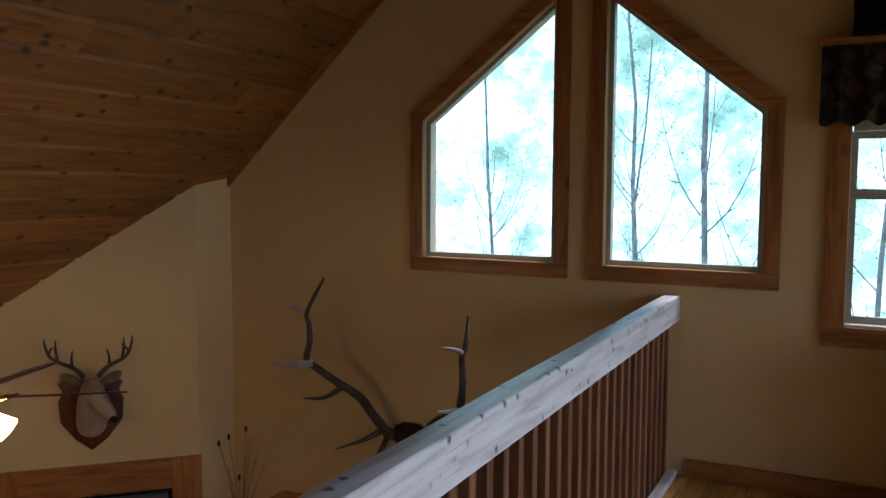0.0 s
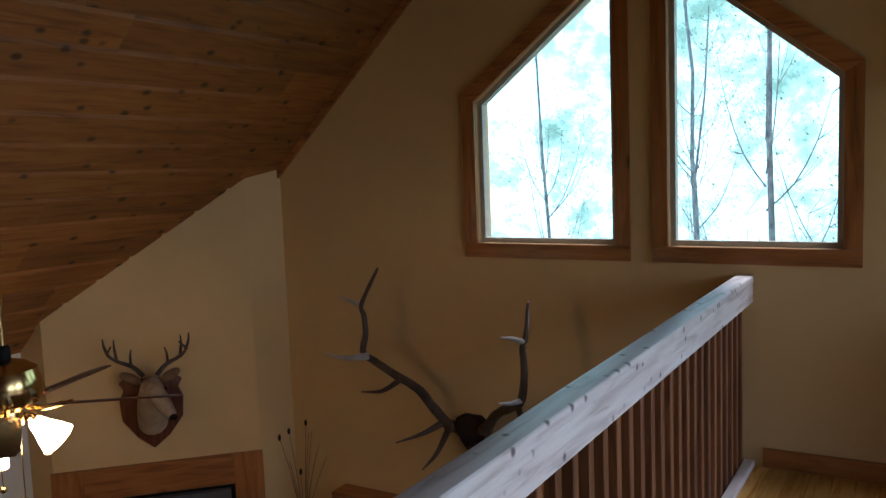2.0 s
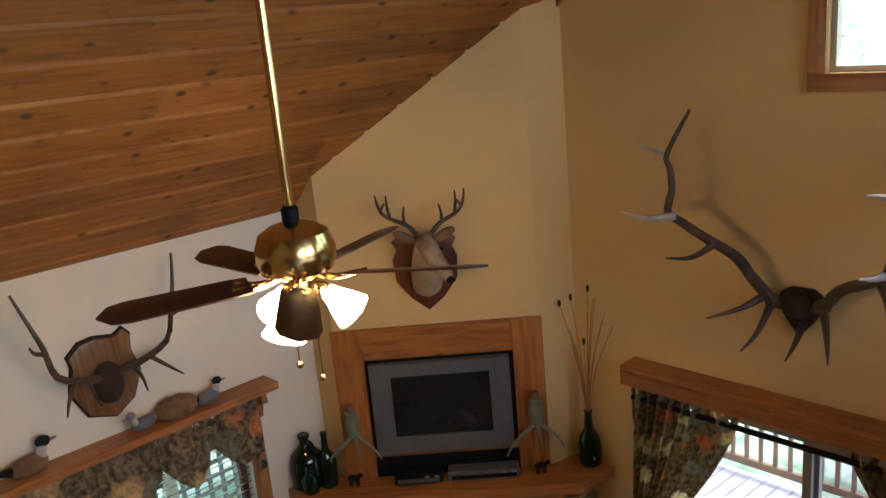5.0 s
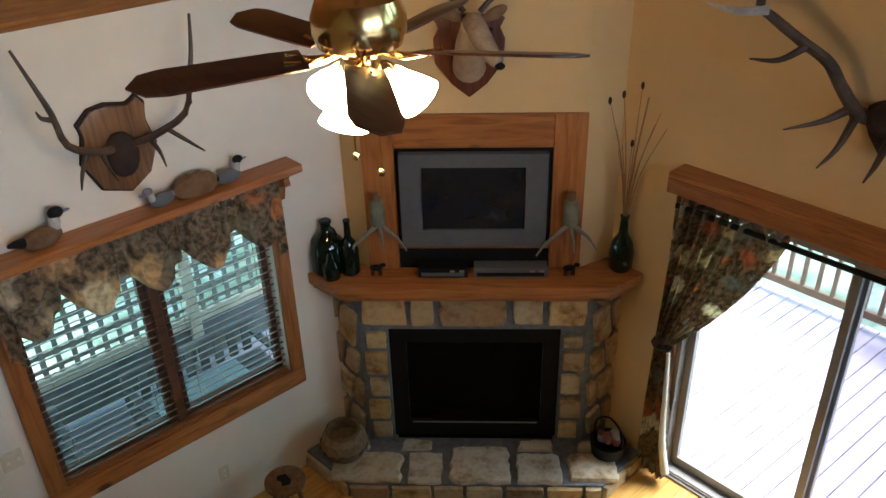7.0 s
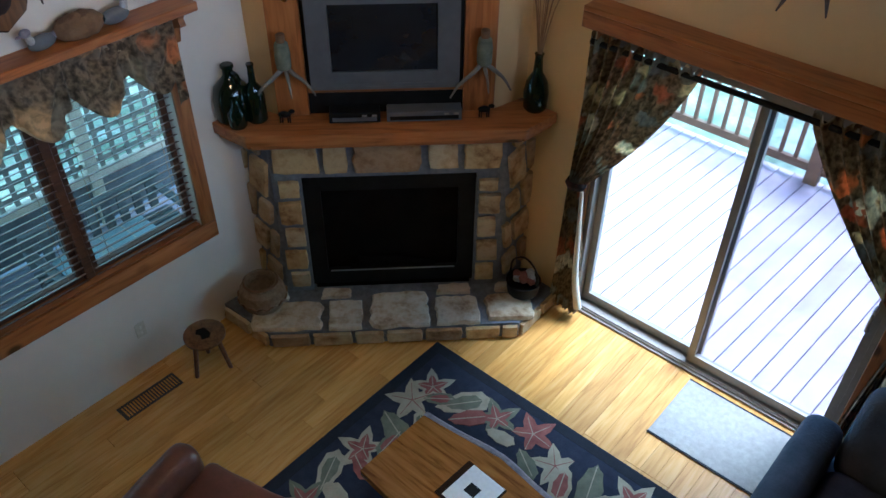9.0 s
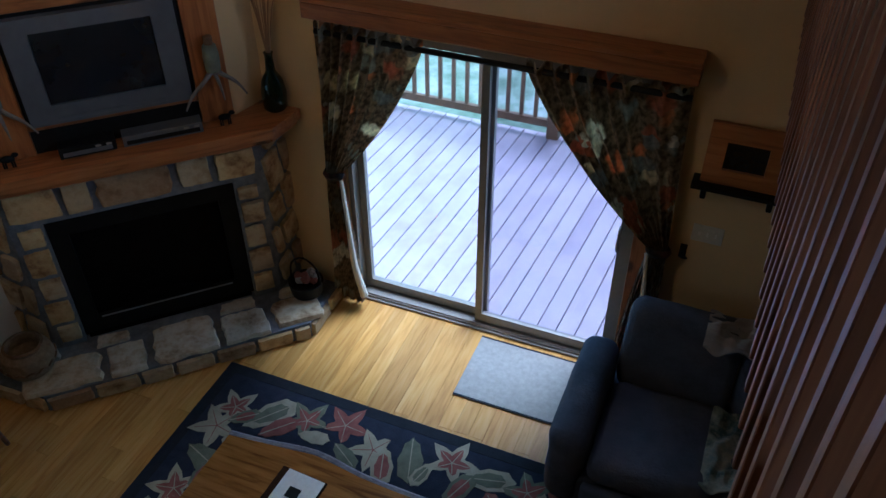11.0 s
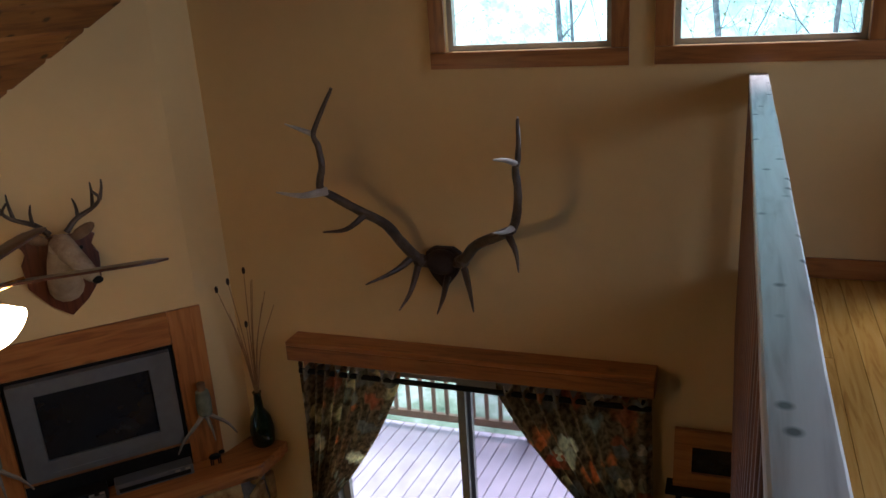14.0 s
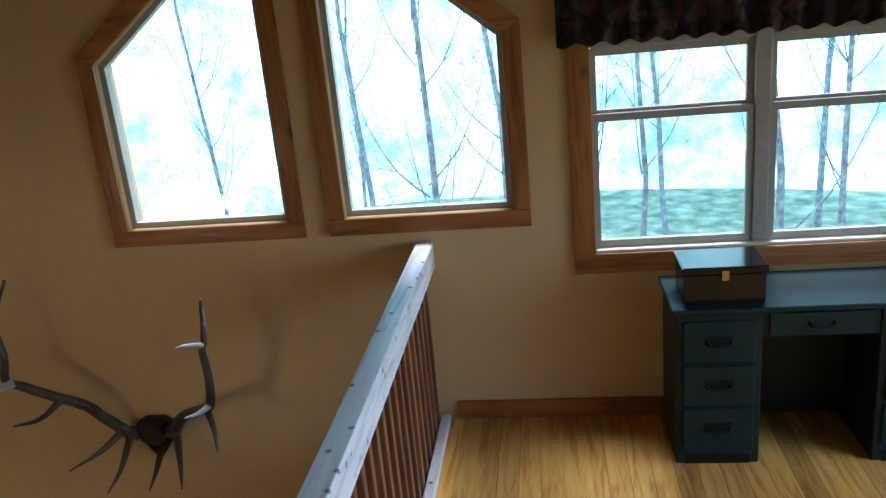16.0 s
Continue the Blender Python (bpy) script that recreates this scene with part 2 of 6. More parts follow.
ALU = mottled("door_frame_metal", [(0.30, 0.27, 0.23), (0.36, 0.33, 0.29)], 4, 0.4, 0, 0, 0.3)
WHITE_VINYL = mottled("window_vinyl", [(0.42, 0.37, 0.30), (0.48, 0.43, 0.35)], 4, 0.5, 0)
BLIND = wood("blind_wood", (0.10, 0.04, 0.02), (0.18, 0.075, 0.035), (0.24, 0.11, 0.05), "y", 0.0, 0.45)
DECK = mottled("deck_boards", [(0.46, 0.38, 0.44), (0.56, 0.48, 0.54), (0.62, 0.54, 0.60)], 2.5, 0.8, 0.2, 0.003, per=True)
CEDAR = mottled("deck_cedar", [(0.15, 0.095, 0.06), (0.24, 0.16, 0.105)], 5, 0.8, 0.2, 0.004, per=True)
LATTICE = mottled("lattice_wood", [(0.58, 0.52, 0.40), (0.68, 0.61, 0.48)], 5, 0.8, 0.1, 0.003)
# darker copy of the lattice wood: the strips' backlit shade is in the colour
SHADED_STRIP = mottled("shaded_lattice_strip", [(0.24, 0.24, 0.21), (0.34, 0.33, 0.29)], 5, 0.8, 0.1, 0.003)
PORCH = mottled("porch_boards", [(0.24, 0.24, 0.30), (0.34, 0.34, 0.41)], 4, 0.8, 0.2, 0.004, per=True)
CUSHION = mottled("pale_blue_canvas", [(0.36, 0.50, 0.58), (0.46, 0.60, 0.67)], 6, 0.9, 0.2, 0.004)
GREYWOOD = mottled("weathered_wood", [(0.11, 0.115, 0.125), (0.2, 0.205, 0.215)], 6, 0.85, 0.2, 0.004)
LOVESEAT = mottled("blue_grey_plush", [(0.05, 0.058, 0.09), (0.095, 0.105, 0.155)], 7, 0.95, 0.35, 0.01)
THROW = mottled("throw_cloth", [(0.07, 0.2, 0.26), (0.36, 0.37, 0.33), (0.03, 0.08, 0.1), (0.45, 0.42, 0.34)], 5, 0.95, 0.4, 0.01)
PALE_THROW = mottled("pale_throw", [(0.28, 0.25, 0.26), (0.42, 0.39, 0.38)], 6, 0.95, 0.5, 0.01)
LEATHER = mottled("brown_leather", [(0.10, 0.035, 0.02), (0.17, 0.06, 0.035)], 5, 0.35, 0.25, 0.004)
NAVY = mottled("navy_rug", [(0.012, 0.016, 0.035), (0.025, 0.03, 0.055)], 16, 1.0, 0.5, 0.006)
RUG_EDGE = mottled("rug_border", [(0.008, 0.01, 0.018), (0.015, 0.018, 0.028)], 16, 1.0, 0.5, 0.006)
LEAF_CREAM = mottled("rug_leaf_cream", [(0.34, 0.30, 0.21), (0.46, 0.42, 0.31)], 14, 1.0, 0.4, 0.006)
LEAF_RED = mottled("rug_leaf_red", [(0.20, 0.06, 0.055), (0.32, 0.13, 0.10)], 14, 1.0, 0.4, 0.006)
LEAF_GREEN = mottled("rug_leaf_green", [(0.12, 0.13, 0.085), (0.21, 0.21, 0.15)], 14, 1.0, 0.4, 0.006)
MAT = mottled("grey_mat", [(0.30, 0.28, 0.26), (0.40, 0.38, 0.35)], 30, 1.0, 0.6, 0.006)
DESK = mottled("green_paint", [(0.008, 0.02, 0.018), (0.014, 0.03, 0.028)], 4, 0.4, 0.15, 0.003, gloss=0.25)
BOX = mottled("dark_lacquer", [(0.012, 0.006, 0.006), (0.025, 0.012, 0.01)], 5, 0.2, 0)
WHITE = mottled("white_card", [(0.75, 0.75, 0.75), (0.8, 0.8, 0.8)], 5, 0.6, 0)
PLATE = mottled("ivory_plastic", [(0.62, 0.55, 0.42), (0.66, 0.6, 0.47)], 5, 0.4, 0)
WICKER = mottled("wicker", [(0.20, 0.13, 0.07), (0.36, 0.26, 0.16)], 30, 0.85, 0.7, 0.01)
REED = mottled("dried_reed", [(0.22, 0.12, 0.05), (0.34, 0.2, 0.09)], 20, 0.8, 0.1, 0.003)
LIT = glow("lit_frosted_glass", (1.0, 0.68, 0.32), 23.0)
SHADE = mottled("amber_glass", [(0.22, 0.13, 0.06), (0.34, 0.2, 0.09)], 6, 0.3, 0.1, 0.002)
BARK = mottled("bark", [(0.16, 0.18, 0.20), (0.34, 0.36, 0.38), (0.6, 0.62, 0.62)], 7, 0.95, 0.7, 0.03)
LEAVES = mottled("spring_leaves", [(0.16, 0.28, 0.10), (0.3, 0.42, 0.2)], 2, 0.7, 0, per=True)
GRASS = mottled("grass", [(0.09, 0.14, 0.08), (0.26, 0.32, 0.22), (0.5, 0.52, 0.46)], 1.6, 0.95, 0.5, 0.05)
VENT_METAL = mottled("dark_vent", [(0.02, 0.018, 0.016), (0.04, 0.036, 0.03)], 8, 0.5, 0)


# ---- shapes ----
def mesh_of(bm, name, material):
    me = bpy.data.meshes.new(name)
    bmesh.ops.recalc_face_normals(bm, faces=bm.faces)
    bm.to_mesh(me)
    bm.free()
    me.materials.append(material)
    return me


def smooth(ob, angle=0.7):
    ob.data.shade_smooth() if angle > 3 else ob.data.set_sharp_from_angle(angle=angle)
    return ob


def part(name, bm, material, parent=None, label="", soft=True):
    me = mesh_of(bm, name, material)
    if soft:
        me.shade_smooth()
        me.set_sharp_from_angle(angle=0.6)
    ob = new(name, me)
    if parent is not None:
        ob.parent = parent
    if label:
        ob["label"] = label
    return ob


def thing(name, at, label, category, turn=0.0, group=""):
    e = new(name)
    e.matrix_basis = pose(*at, 0, 0, turn)
    e.empty_display_size = 0.1
    return tagged(e, label, category, group)


def structure(name, bm, material, label, category="", soft=False):
    return tagged(part(name, bm, material, None, "", soft), label, category or "structure", "", "structure")


def box(x0, y0, z0, x1, y1, z1, bevel=0.0, bm=None, segs=1):
    b = bmesh.new()
    r = bmesh.ops.create_cube(b, size=1.0)
    for v in b.verts:
        v.co = Vector(((x0 + x1) / 2 + v.co.x * (x1 - x0), (y0 + y1) / 2 + v.co.y * (y1 - y0), (z0 + z1) / 2 + v.co.z * (z1 - z0)))
    if bevel:
        bmesh.ops.bevel(b, geom=b.edges[:], offset=bevel, segments=segs, profile=0.6, affect="EDGES")
    return merge(bm, b)


def merge(bm, b):
    if bm is None:
        return b
    me = bpy.data.meshes.new("tmp")
    b.to_mesh(me)
    b.free()
    bm.from_mesh(me)
    bpy.data.meshes.remove(me)
    return bm


def moved(b, m):
    b.transform(m)
    return b


def tube(points, radii, sides=8, bm=None, cap=True):
    b = bmesh.new()
    pts = [Vector(p) for p in points]
    rings = []
    up = Vector((0.13, 0.31, 0.94))
    for i, p in enumerate(pts):
        d = (pts[min(i + 1, len(pts) - 1)] - pts[max(i - 1, 0)]).normalized()
        s = d.cross(up)
        if s.length < 0.05:
            s = d.cross(Vector((1, 0, 0)))
        s.normalize()
        u = s.cross(d)
        r = radii[i] if not isinstance(radii, (int, float)) else radii
        rings.append([b.verts.new(p + r * (math.cos(a) * s + math.sin(a) * u)) for a in [2 * math.pi * k / sides for k in range(sides)]])
    for a, c in zip(rings, rings[1:]):
        for k in range(sides):
            b.faces.new((a[k], a[(k + 1) % sides], c[(k + 1) % sides], c[k]))
    if cap:
        b.faces.new(rings[0][::-1])
        b.faces.new(rings[-1])
    return merge(bm, b)


def bent(points, steps=3):
    """A smooth line through the points (Catmull-Rom)."""
    p = [Vector(q) for q in points]
    p = [2 * p[0] - p[1], *p, 2 * p[-1] - p[-2]]
    out = []
    for i in range(1, len(p) - 2):
        for k in range(steps):
            t = k / steps
            a, b_, c, d = p[i - 1], p[i], p[i + 1], p[i + 2]
            out.append(0.5 * (2 * b_ + (c - a) * t + (2 * a - 5 * b_ + 4 * c - d) * t * t + (3 * b_ - a - 3 * c + d) * t ** 3))
    return out + [p[-2]]


def horn(points, r0, r1, bm=None, steps=3, sides=8):
    pts = bent(points, steps)
    n = len(pts) - 1
    return tube(pts, [r0 + (r1 - r0) * (i / n) ** 1.2 for i in range(n + 1)], sides, bm)


def lathe(profile, sides=20, bm=None, cap=True):
    b = bmesh.new()
    rings = [[b.verts.new((r * math.cos(2 * math.pi * k / sides), r * math.sin(2 * math.pi * k / sides), z)) for k in range(sides)] for r, z in profile]
    for a, c in zip(rings, rings[1:]):
        for k in range(sides):
            b.faces.new((a[k], a[(k + 1) % sides], c[(k + 1) % sides], c[k]))
    if cap:
        b.faces.new(rings[0][::-1])
        b.faces.new(rings[-1])
    return merge(bm, b)


def slab(outline, z0, z1, bevel=0.0, bm=None):
    """A flat plate of an outline in x and y."""
    b = bmesh.new()
    low = [b.verts.new((x, y, z0)) for x, y in outline]
    top = [b.verts.new((x, y, z1)) for x, y in outline]
    b.faces.new(low[::-1])
    b.faces.new(top)
    n = len(outline)
    for i in range(n):
        b.faces.new((low[i], low[(i + 1) % n], top[(i + 1) % n], top[i]))
    if bevel:
        bmesh.ops.bevel(b, geom=[e for e in b.edges], offset=bevel, segments=2, profile=0.6, affect="EDGES")
    return merge(bm, b)


UPRIGHT = Matrix(((1, 0, 0, 0), (0, 0, -1, 0), (0, 1, 0, 0), (0, 0, 0, 1)))  # a plate's x, y, z to x, z, -y


def pierced(outline, holes, depth):
    """A plate in x and y with holes, from z 0 to -depth."""
    b = bmesh.new()
    edges = []
    for loop in (outline, *holes):
        vs = [b.verts.new((x, y, 0)) for x, y in loop]
        edges += [b.edges.new((vs[i], vs[(i + 1) % len(vs)])) for i in range(len(vs))]
    bmesh.ops.triangle_fill(b, use_beauty=True, use_dissolve=False, edges=edges)
    r = bmesh.ops.extrude_face_region(b, geom=b.faces[:])
    bmesh.ops.translate(b, vec=(0, 0, -depth), verts=[g for g in r["geom"] if isinstance(g, bmesh.types.BMVert)])
    return b


def ball(center, size, bm=None, seg=12, rings=8, turn=None):
    b = bmesh.new()
    bmesh.ops.create_uvsphere(b, u_segments=seg, v_segments=rings, radius=1.0)
    m = Matrix.Translation(center) @ (turn or Matrix.Identity(4)) @ Matrix.Diagonal((*size, 1))
    b.transform(m)
    return merge(bm, b)


def cushion(x0, y0, z0, x1, y1, z1, r=0.06, bm=None, wob=0.012, seed=0):
    b = bmesh.new()
    bmesh.ops.create_cube(b, size=1.0)
    for v in b.verts:
        v.co = Vector(((x0 + x1) / 2 + v.co.x * (x1 - x0), (y0 + y1) / 2 + v.co.y * (y1 - y0), (z0 + z1) / 2 + v.co.z * (z1 - z0)))
    bmesh.ops.bevel(b, geom=b.edges[:], offset=r, segments=4, profile=0.5, affect="EDGES")
    bmesh.ops.subdivide_edges(b, edges=[e for e in b.edges if e.calc_length() > 0.12], cuts=5, use_grid_fill=True)
    for v in b.verts:
        v.co += noise.noise_vector(v.co * 5 + Vector((seed, 0, 0))) * wob
    return merge(bm, b)
# ---- the large structure ----
RIDGE_X, EAVE_Z, PITCH = 3.775, 3.36, 0.92
RIGHT = 7.9
DORMER = 0.25
BACK = -7.6
LOFT_Z, LOFT_X = 2.887, 4.306


def roof_z(x):
    return EAVE_Z + PITCH * min(x, RIDGE_X) - DORMER * max(0.0, x - RIDGE_X)


W1 = [(2.772, 4.008), (3.615, 4.008), (3.615, 5.49), (2.772, 4.835)]
W2 = [(3.905, 4.008), (4.73, 4.008), (4.73, 4.835), (3.905, 5.49)]
W3 = [(5.115, 3.765), (6.54, 3.765), (6.54, 4.85), (5.115, 4.85)]
gable = [(-0.16, -0.3), (1.785, -0.3), (1.785, 2.12), (3.68, 2.12), (3.68, -0.3), (RIGHT + 0.16, -0.3), (RIGHT + 0.16, roof_z(RIGHT) + 0.1), (RIDGE_X, roof_z(RIDGE_X) + 0.1), (-0.16, EAVE_Z)]
structure("wall_north", moved(pierced(gable, [W1, W2, W3], 0.16), UPRIGHT), PAINT, "tan painted gable wall with tall windows", "wall")
# the left wall, its x along -y
WL = [(1.78, 0.87), (3.27, 0.87), (3.27, 2.2), (1.78, 2.2)]
WD = [(3.72, 0.0), (4.62, 0.0), (4.62, 2.05), (3.72, 2.05)]
TO_LEFT = Matrix(((0, 0, 1, 0), (-1, 0, 0, 0), (0, 1, 0, 0), (0, 0, 0, 1)))
structure("wall_west", moved(pierced([(0.0, -0.3), (-BACK, -0.3), (-BACK, EAVE_Z + 0.12), (0.0, EAVE_Z + 0.12)], [WL, WD], 0.16), TO_LEFT), CREAM, "cream painted side wall with a wide window", "wall")
structure("threshold", box(1.786, 0.0, -0.3, 3.679, 0.16, -0.001), TRIM_X, "pine threshold under the patio door", "trim")
structure("wall_south", box(-0.16, BACK - 0.16, -0.3, RIGHT + 0.16, BACK, 7.2), PAINT, "plain painted wall at the back", "wall")
# both openings are out of view, added to let light into the loft
EAST = [[(0.7, 3.15), (2.7, 3.15), (2.7, 5.15), (0.7, 5.15)], [(3.1, 3.15), (5.1, 3.15), (5.1, 5.15), (3.1, 5.15)]]
TO_RIGHT = Matrix.Translation((RIGHT + 0.16, 0, 0)) @ TO_LEFT
structure("wall_east", moved(pierced([(0.0, -0.3), (-BACK, -0.3), (-BACK, roof_z(RIGHT) + 0.1), (0.0, roof_z(RIGHT) + 0.1)], EAST, 0.16), TO_RIGHT), PAINT, "painted side wall with added unseen windows", "wall")
for k, hole in enumerate(EAST):
    w = thing("window_%d" % (5 + k), (0, 0, 0), "unseen window added in the side wall", "window")
    w["kind"] = "structure"
    p = part("pane", moved(slab(hole, -0.1, -0.095), TO_RIGHT), PANE, w, "", False)
    p.visible_shadow = False
structure("subfloor", box(-0.1, BACK, -0.3, RIGHT, 0, -0.022), FLOOR, "wooden subfloor under the boards", "floor")
structure("loft_deck", box(LOFT_X, BACK, LOFT_Z - 0.32, RIGHT, 0, LOFT_Z - 0.02), PAINT, "loft platform with a painted underside", "floor")
structure("loft_fascia", box(LOFT_X - 0.02, BACK, LOFT_Z - 0.34, LOFT_X - 0.001, -0.001, LOFT_Z + 0.02), TRIM_Y, "pine board along the loft edge", "trim")

# plank ceiling: boards of one mesh with grooves between them
random.seed(4)
ceiling_bm = bmesh.new()
slope = math.hypot(RIDGE_X + 0.1, PITCH * (RIDGE_X + 0.1))
for side in (0, 1):
    n = 26
    for i in range(n):
        a, c = i / n * (RIDGE_X + 0.1) - 0.1, (i + 1) / n * (RIDGE_X + 0.1) - 0.1
        y = BACK
        while y < 0:
            y1 = min(0.0, y + random.uniform(1.4, 3.6))
            g = 0.006
            x0, x1 = (a + g * 0.7, c - g * 0.7) if side == 0 else (RIGHT - (a + 0.1) / (RIDGE_X + 0.1) * (RIGHT - RIDGE_X) - g, RIGHT - (c + 0.1) / (RIDGE_X + 0.1) * (RIGHT - RIDGE_X) + g)
            lift = random.uniform(0, 0.0012)
            vs = []
            for (x, in_) in ((x0, 0.016), (x0 + (x1 - x0) * 0.045, 0), (x0 + (x1 - x0) * 0.955, 0), (x1, 0.016)):
                for yy in (y + 0.001, y1 - 0.001):
                    vs.append(ceiling_bm.verts.new((x, yy, roof_z(x) + in_ + lift)))
            for k in (0, 2, 4):
                ceiling_bm.faces.new((vs[k], vs[k + 1], vs[k + 3], vs[k + 2]))
            y = y1
me = bpy.data.meshes.new("ceiling")
ceiling_bm.to_mesh(me)
ceiling_bm.free()
me.materials.append(CEIL)
tagged(new("ceiling", me), "knotty pine plank ceiling sloping up to the ridge", "ceiling", "", "structure")
roof_bm = bmesh.new()
prof = [(-0.3, roof_z(-0.3) + 0.03), (RIDGE_X, roof_z(RIDGE_X) + 0.03), (RIGHT + 0.3, roof_z(RIGHT + 0.3) + 0.03), (RIGHT + 0.3, roof_z(RIGHT + 0.3) + 0.25), (RIDGE_X, roof_z(RIDGE_X) + 0.3), (-0.3, roof_z(-0.3) + 0.25)]
structure("roof", moved(slab([(x, z) for x, z in prof], BACK - 0.3, 0.45), Matrix(((1, 0, 0, 0), (0, 0, 1, 0), (0, 1, 0, 0), (0, 0, 0, 1)))), CEDAR, "roof over the plank ceiling", "roof")
# dark trim where the ceiling meets the gable
for side in (0, 1):
    xs = [(0.0, 1), (RIDGE_X, 1)] if side == 0 else [(RIGHT, 1), (RIDGE_X, 1)]
    bm = bmesh.new()
    x0, x1 = xs[0][0], xs[1][0]
    ring = []
    for x in (x0, x1):
        z = roof_z(x)
        ring.append([bm.verts.new((x, yy, zz)) for yy, zz in ((-0.002, z - 0.002), (-0.025, z - 0.002), (-0.025, z - 0.06), (-0.002, z - 0.06))])
    for k in range(4):
        bm.faces.new((ring[0][k], ring[0][(k + 1) % 4], ring[1][(k + 1) % 4], ring[1][k]))
    structure("trim", bm, TRIM_X, "pine trim under the ceiling edge", "trim")

# corner chimney chase
CH = [(-0.05, 0.05), (1.24, 0.05), (1.17, -0.28), (0.24, -1.21), (-0.05, -1.21)]
chase = slab(CH, -0.02, 4.9)
structure("chimney_chase", chase, PAINT, "tan painted corner chimney chase", "wall")


def board(points, depth, material, parent, name="trim_board", y=-0.001):
    """A board of an outline in x and z on the gable wall."""
    return part(name, moved(slab(points, 0, depth, 0.003), Matrix.Translation((0, y, 0)) @ UPRIGHT), material, parent)


def gable_window(name, hole, flip, label):
    w = thing(name, (0, 0, 0), label, "window")
    w["kind"] = "structure"
    (ax, az), (bx, bz), (cx, cz), (dx, dz) = hole
    t = 0.085
    if not flip:
        board([(ax - t, az - t), (bx + t, az - t), (bx + t, az - 0.001), (ax - t, az - 0.001)], 0.022, TRIM_X, w)
        board([(ax - t, az), (ax - 0.001, az), (ax - 0.001, dz + 0.03), (ax - t, dz + 0.05)], 0.021, TRIM, w)
        board([(bx + 0.001, az), (bx + t, az), (bx + t, cz + 0.19), (bx + 0.001, cz + 0.12)], 0.021, TRIM, w)
        board([(ax - t, dz + 0.051), (ax - 0.001, dz + 0.001), (bx, cz + 0.001), (bx, cz + 0.118)], 0.023, TRIM_X, w)
    else:
        board([(ax - t, az - t), (bx + t, az - t), (bx + t, az - 0.001), (ax - t, az - 0.001)], 0.022, TRIM_X, w)
        board([(bx + 0.001, az), (bx + t, az), (bx + t, cz + 0.05), (bx + 0.001, cz + 0.03)], 0.021, TRIM, w)
        board([(ax - t, az), (ax - 0.001, az), (ax - 0.001, dz + 0.12), (ax - t, dz + 0.19)], 0.021, TRIM, w)
        board([(ax, dz + 0.001), (bx + 0.001, cz + 0.001), (bx + t, cz + 0.051), (ax, dz + 0.118)], 0.023, TRIM_X, w)
    # sash
    f = 0.028
    inner = [(ax + f, az + f), (bx - f, bz + f), (cx - f, cz - f * (0.6 if flip else 1.6)), (dx + f, dz - f * (1.6 if flip else 0.6))]
    part("window_frame", moved(pierced(hole, [inner], 0.05), Matrix.Translation((0, 0.03, 0)) @ UPRIGHT), WHITE_VINYL, w, "", False)
    p = part("pane", moved(slab(inner, 0, 0.005), Matrix.Translation((0, 0.06, 0)) @ UPRIGHT), PANE, w, "", False)
    p.visible_shadow = False
    return w


gable_window("window_1", W1, False, "trapezoid window framed in knotty pine")
gable_window("window_2", W2, True, "trapezoid window framed in knotty pine")

# double-hung pair in the loft
w = thing("window_3", (0, 0, 0), "paired double-hung window framed in pine above the desk", "window")
w["kind"] = "structure"
x0, x1, z0, z1 = 5.115, 6.54, 3.765, 4.85
t = 0.1
board([(x0 - t, z0 - t), (x1 + t, z0 - t), (x1 + t, z0 - 0.001), (x0 - t, z0 - 0.001)], 0.024, TRIM_X, w)
board([(x0 - t, z0), (x0 - 0.001, z0), (x0 - 0.001, z1), (x0 - t, z1)], 0.022, TRIM, w)
board([(x1 + 0.001, z0), (x1 + t, z0), (x1 + t, z1), (x1 + 0.001, z1)], 0.022, TRIM, w)
board([(x0 - t, z1 + 0.001), (x1 + t, z1 + 0.001), (x1 + t, z1 + t), (x0 - t, z1 + t)], 0.024, TRIM_X, w)
part("window_sill", box(x0 + 0.002, -0.01, z0 - 0.001, x1 - 0.002, 0.1, z0 + 0.015, 0.003), LINING, w, "pale painted sill")
xm = 5.875
part("mullion", box(xm - 0.034, 0.02, z0 + 0.016, xm + 0.034, 0.09, z1, 0.004), WHITE_VINYL, w)
for a, c in ((x0, xm - 0.035), (xm + 0.035, x1)):
    for k, (b0, b1, yy) in enumerate(((z0 + 0.016, z0 + 0.66, 0.03), (z0 + 0.64, z1 - 0.13, 0.06))):
        s = part("sash", moved(pierced([(a, b0), (c, b0), (c, b1), (a, b1)], [[(a + 0.03, b0 + 0.035), (c - 0.03, b0 + 0.035), (c - 0.03, b1 - 0.035), (a + 0.03, b1 - 0.035)]], 0.03), Matrix.Translation((0, yy, 0)) @ UPRIGHT), WHITE_VINYL, w, "", False)
        p = part("pane", box(a + 0.03, yy + 0.012, b0 + 0.035, c - 0.03, yy + 0.017, b1 - 0.035), PANE, s, "", False)
        p.visible_shadow = False
    part("shade_box", box(a + 0.004, 0.028, z1 - 0.129, c - 0.004, 0.075, z1 - 0.05, 0.004), WHITE_VINYL, w)

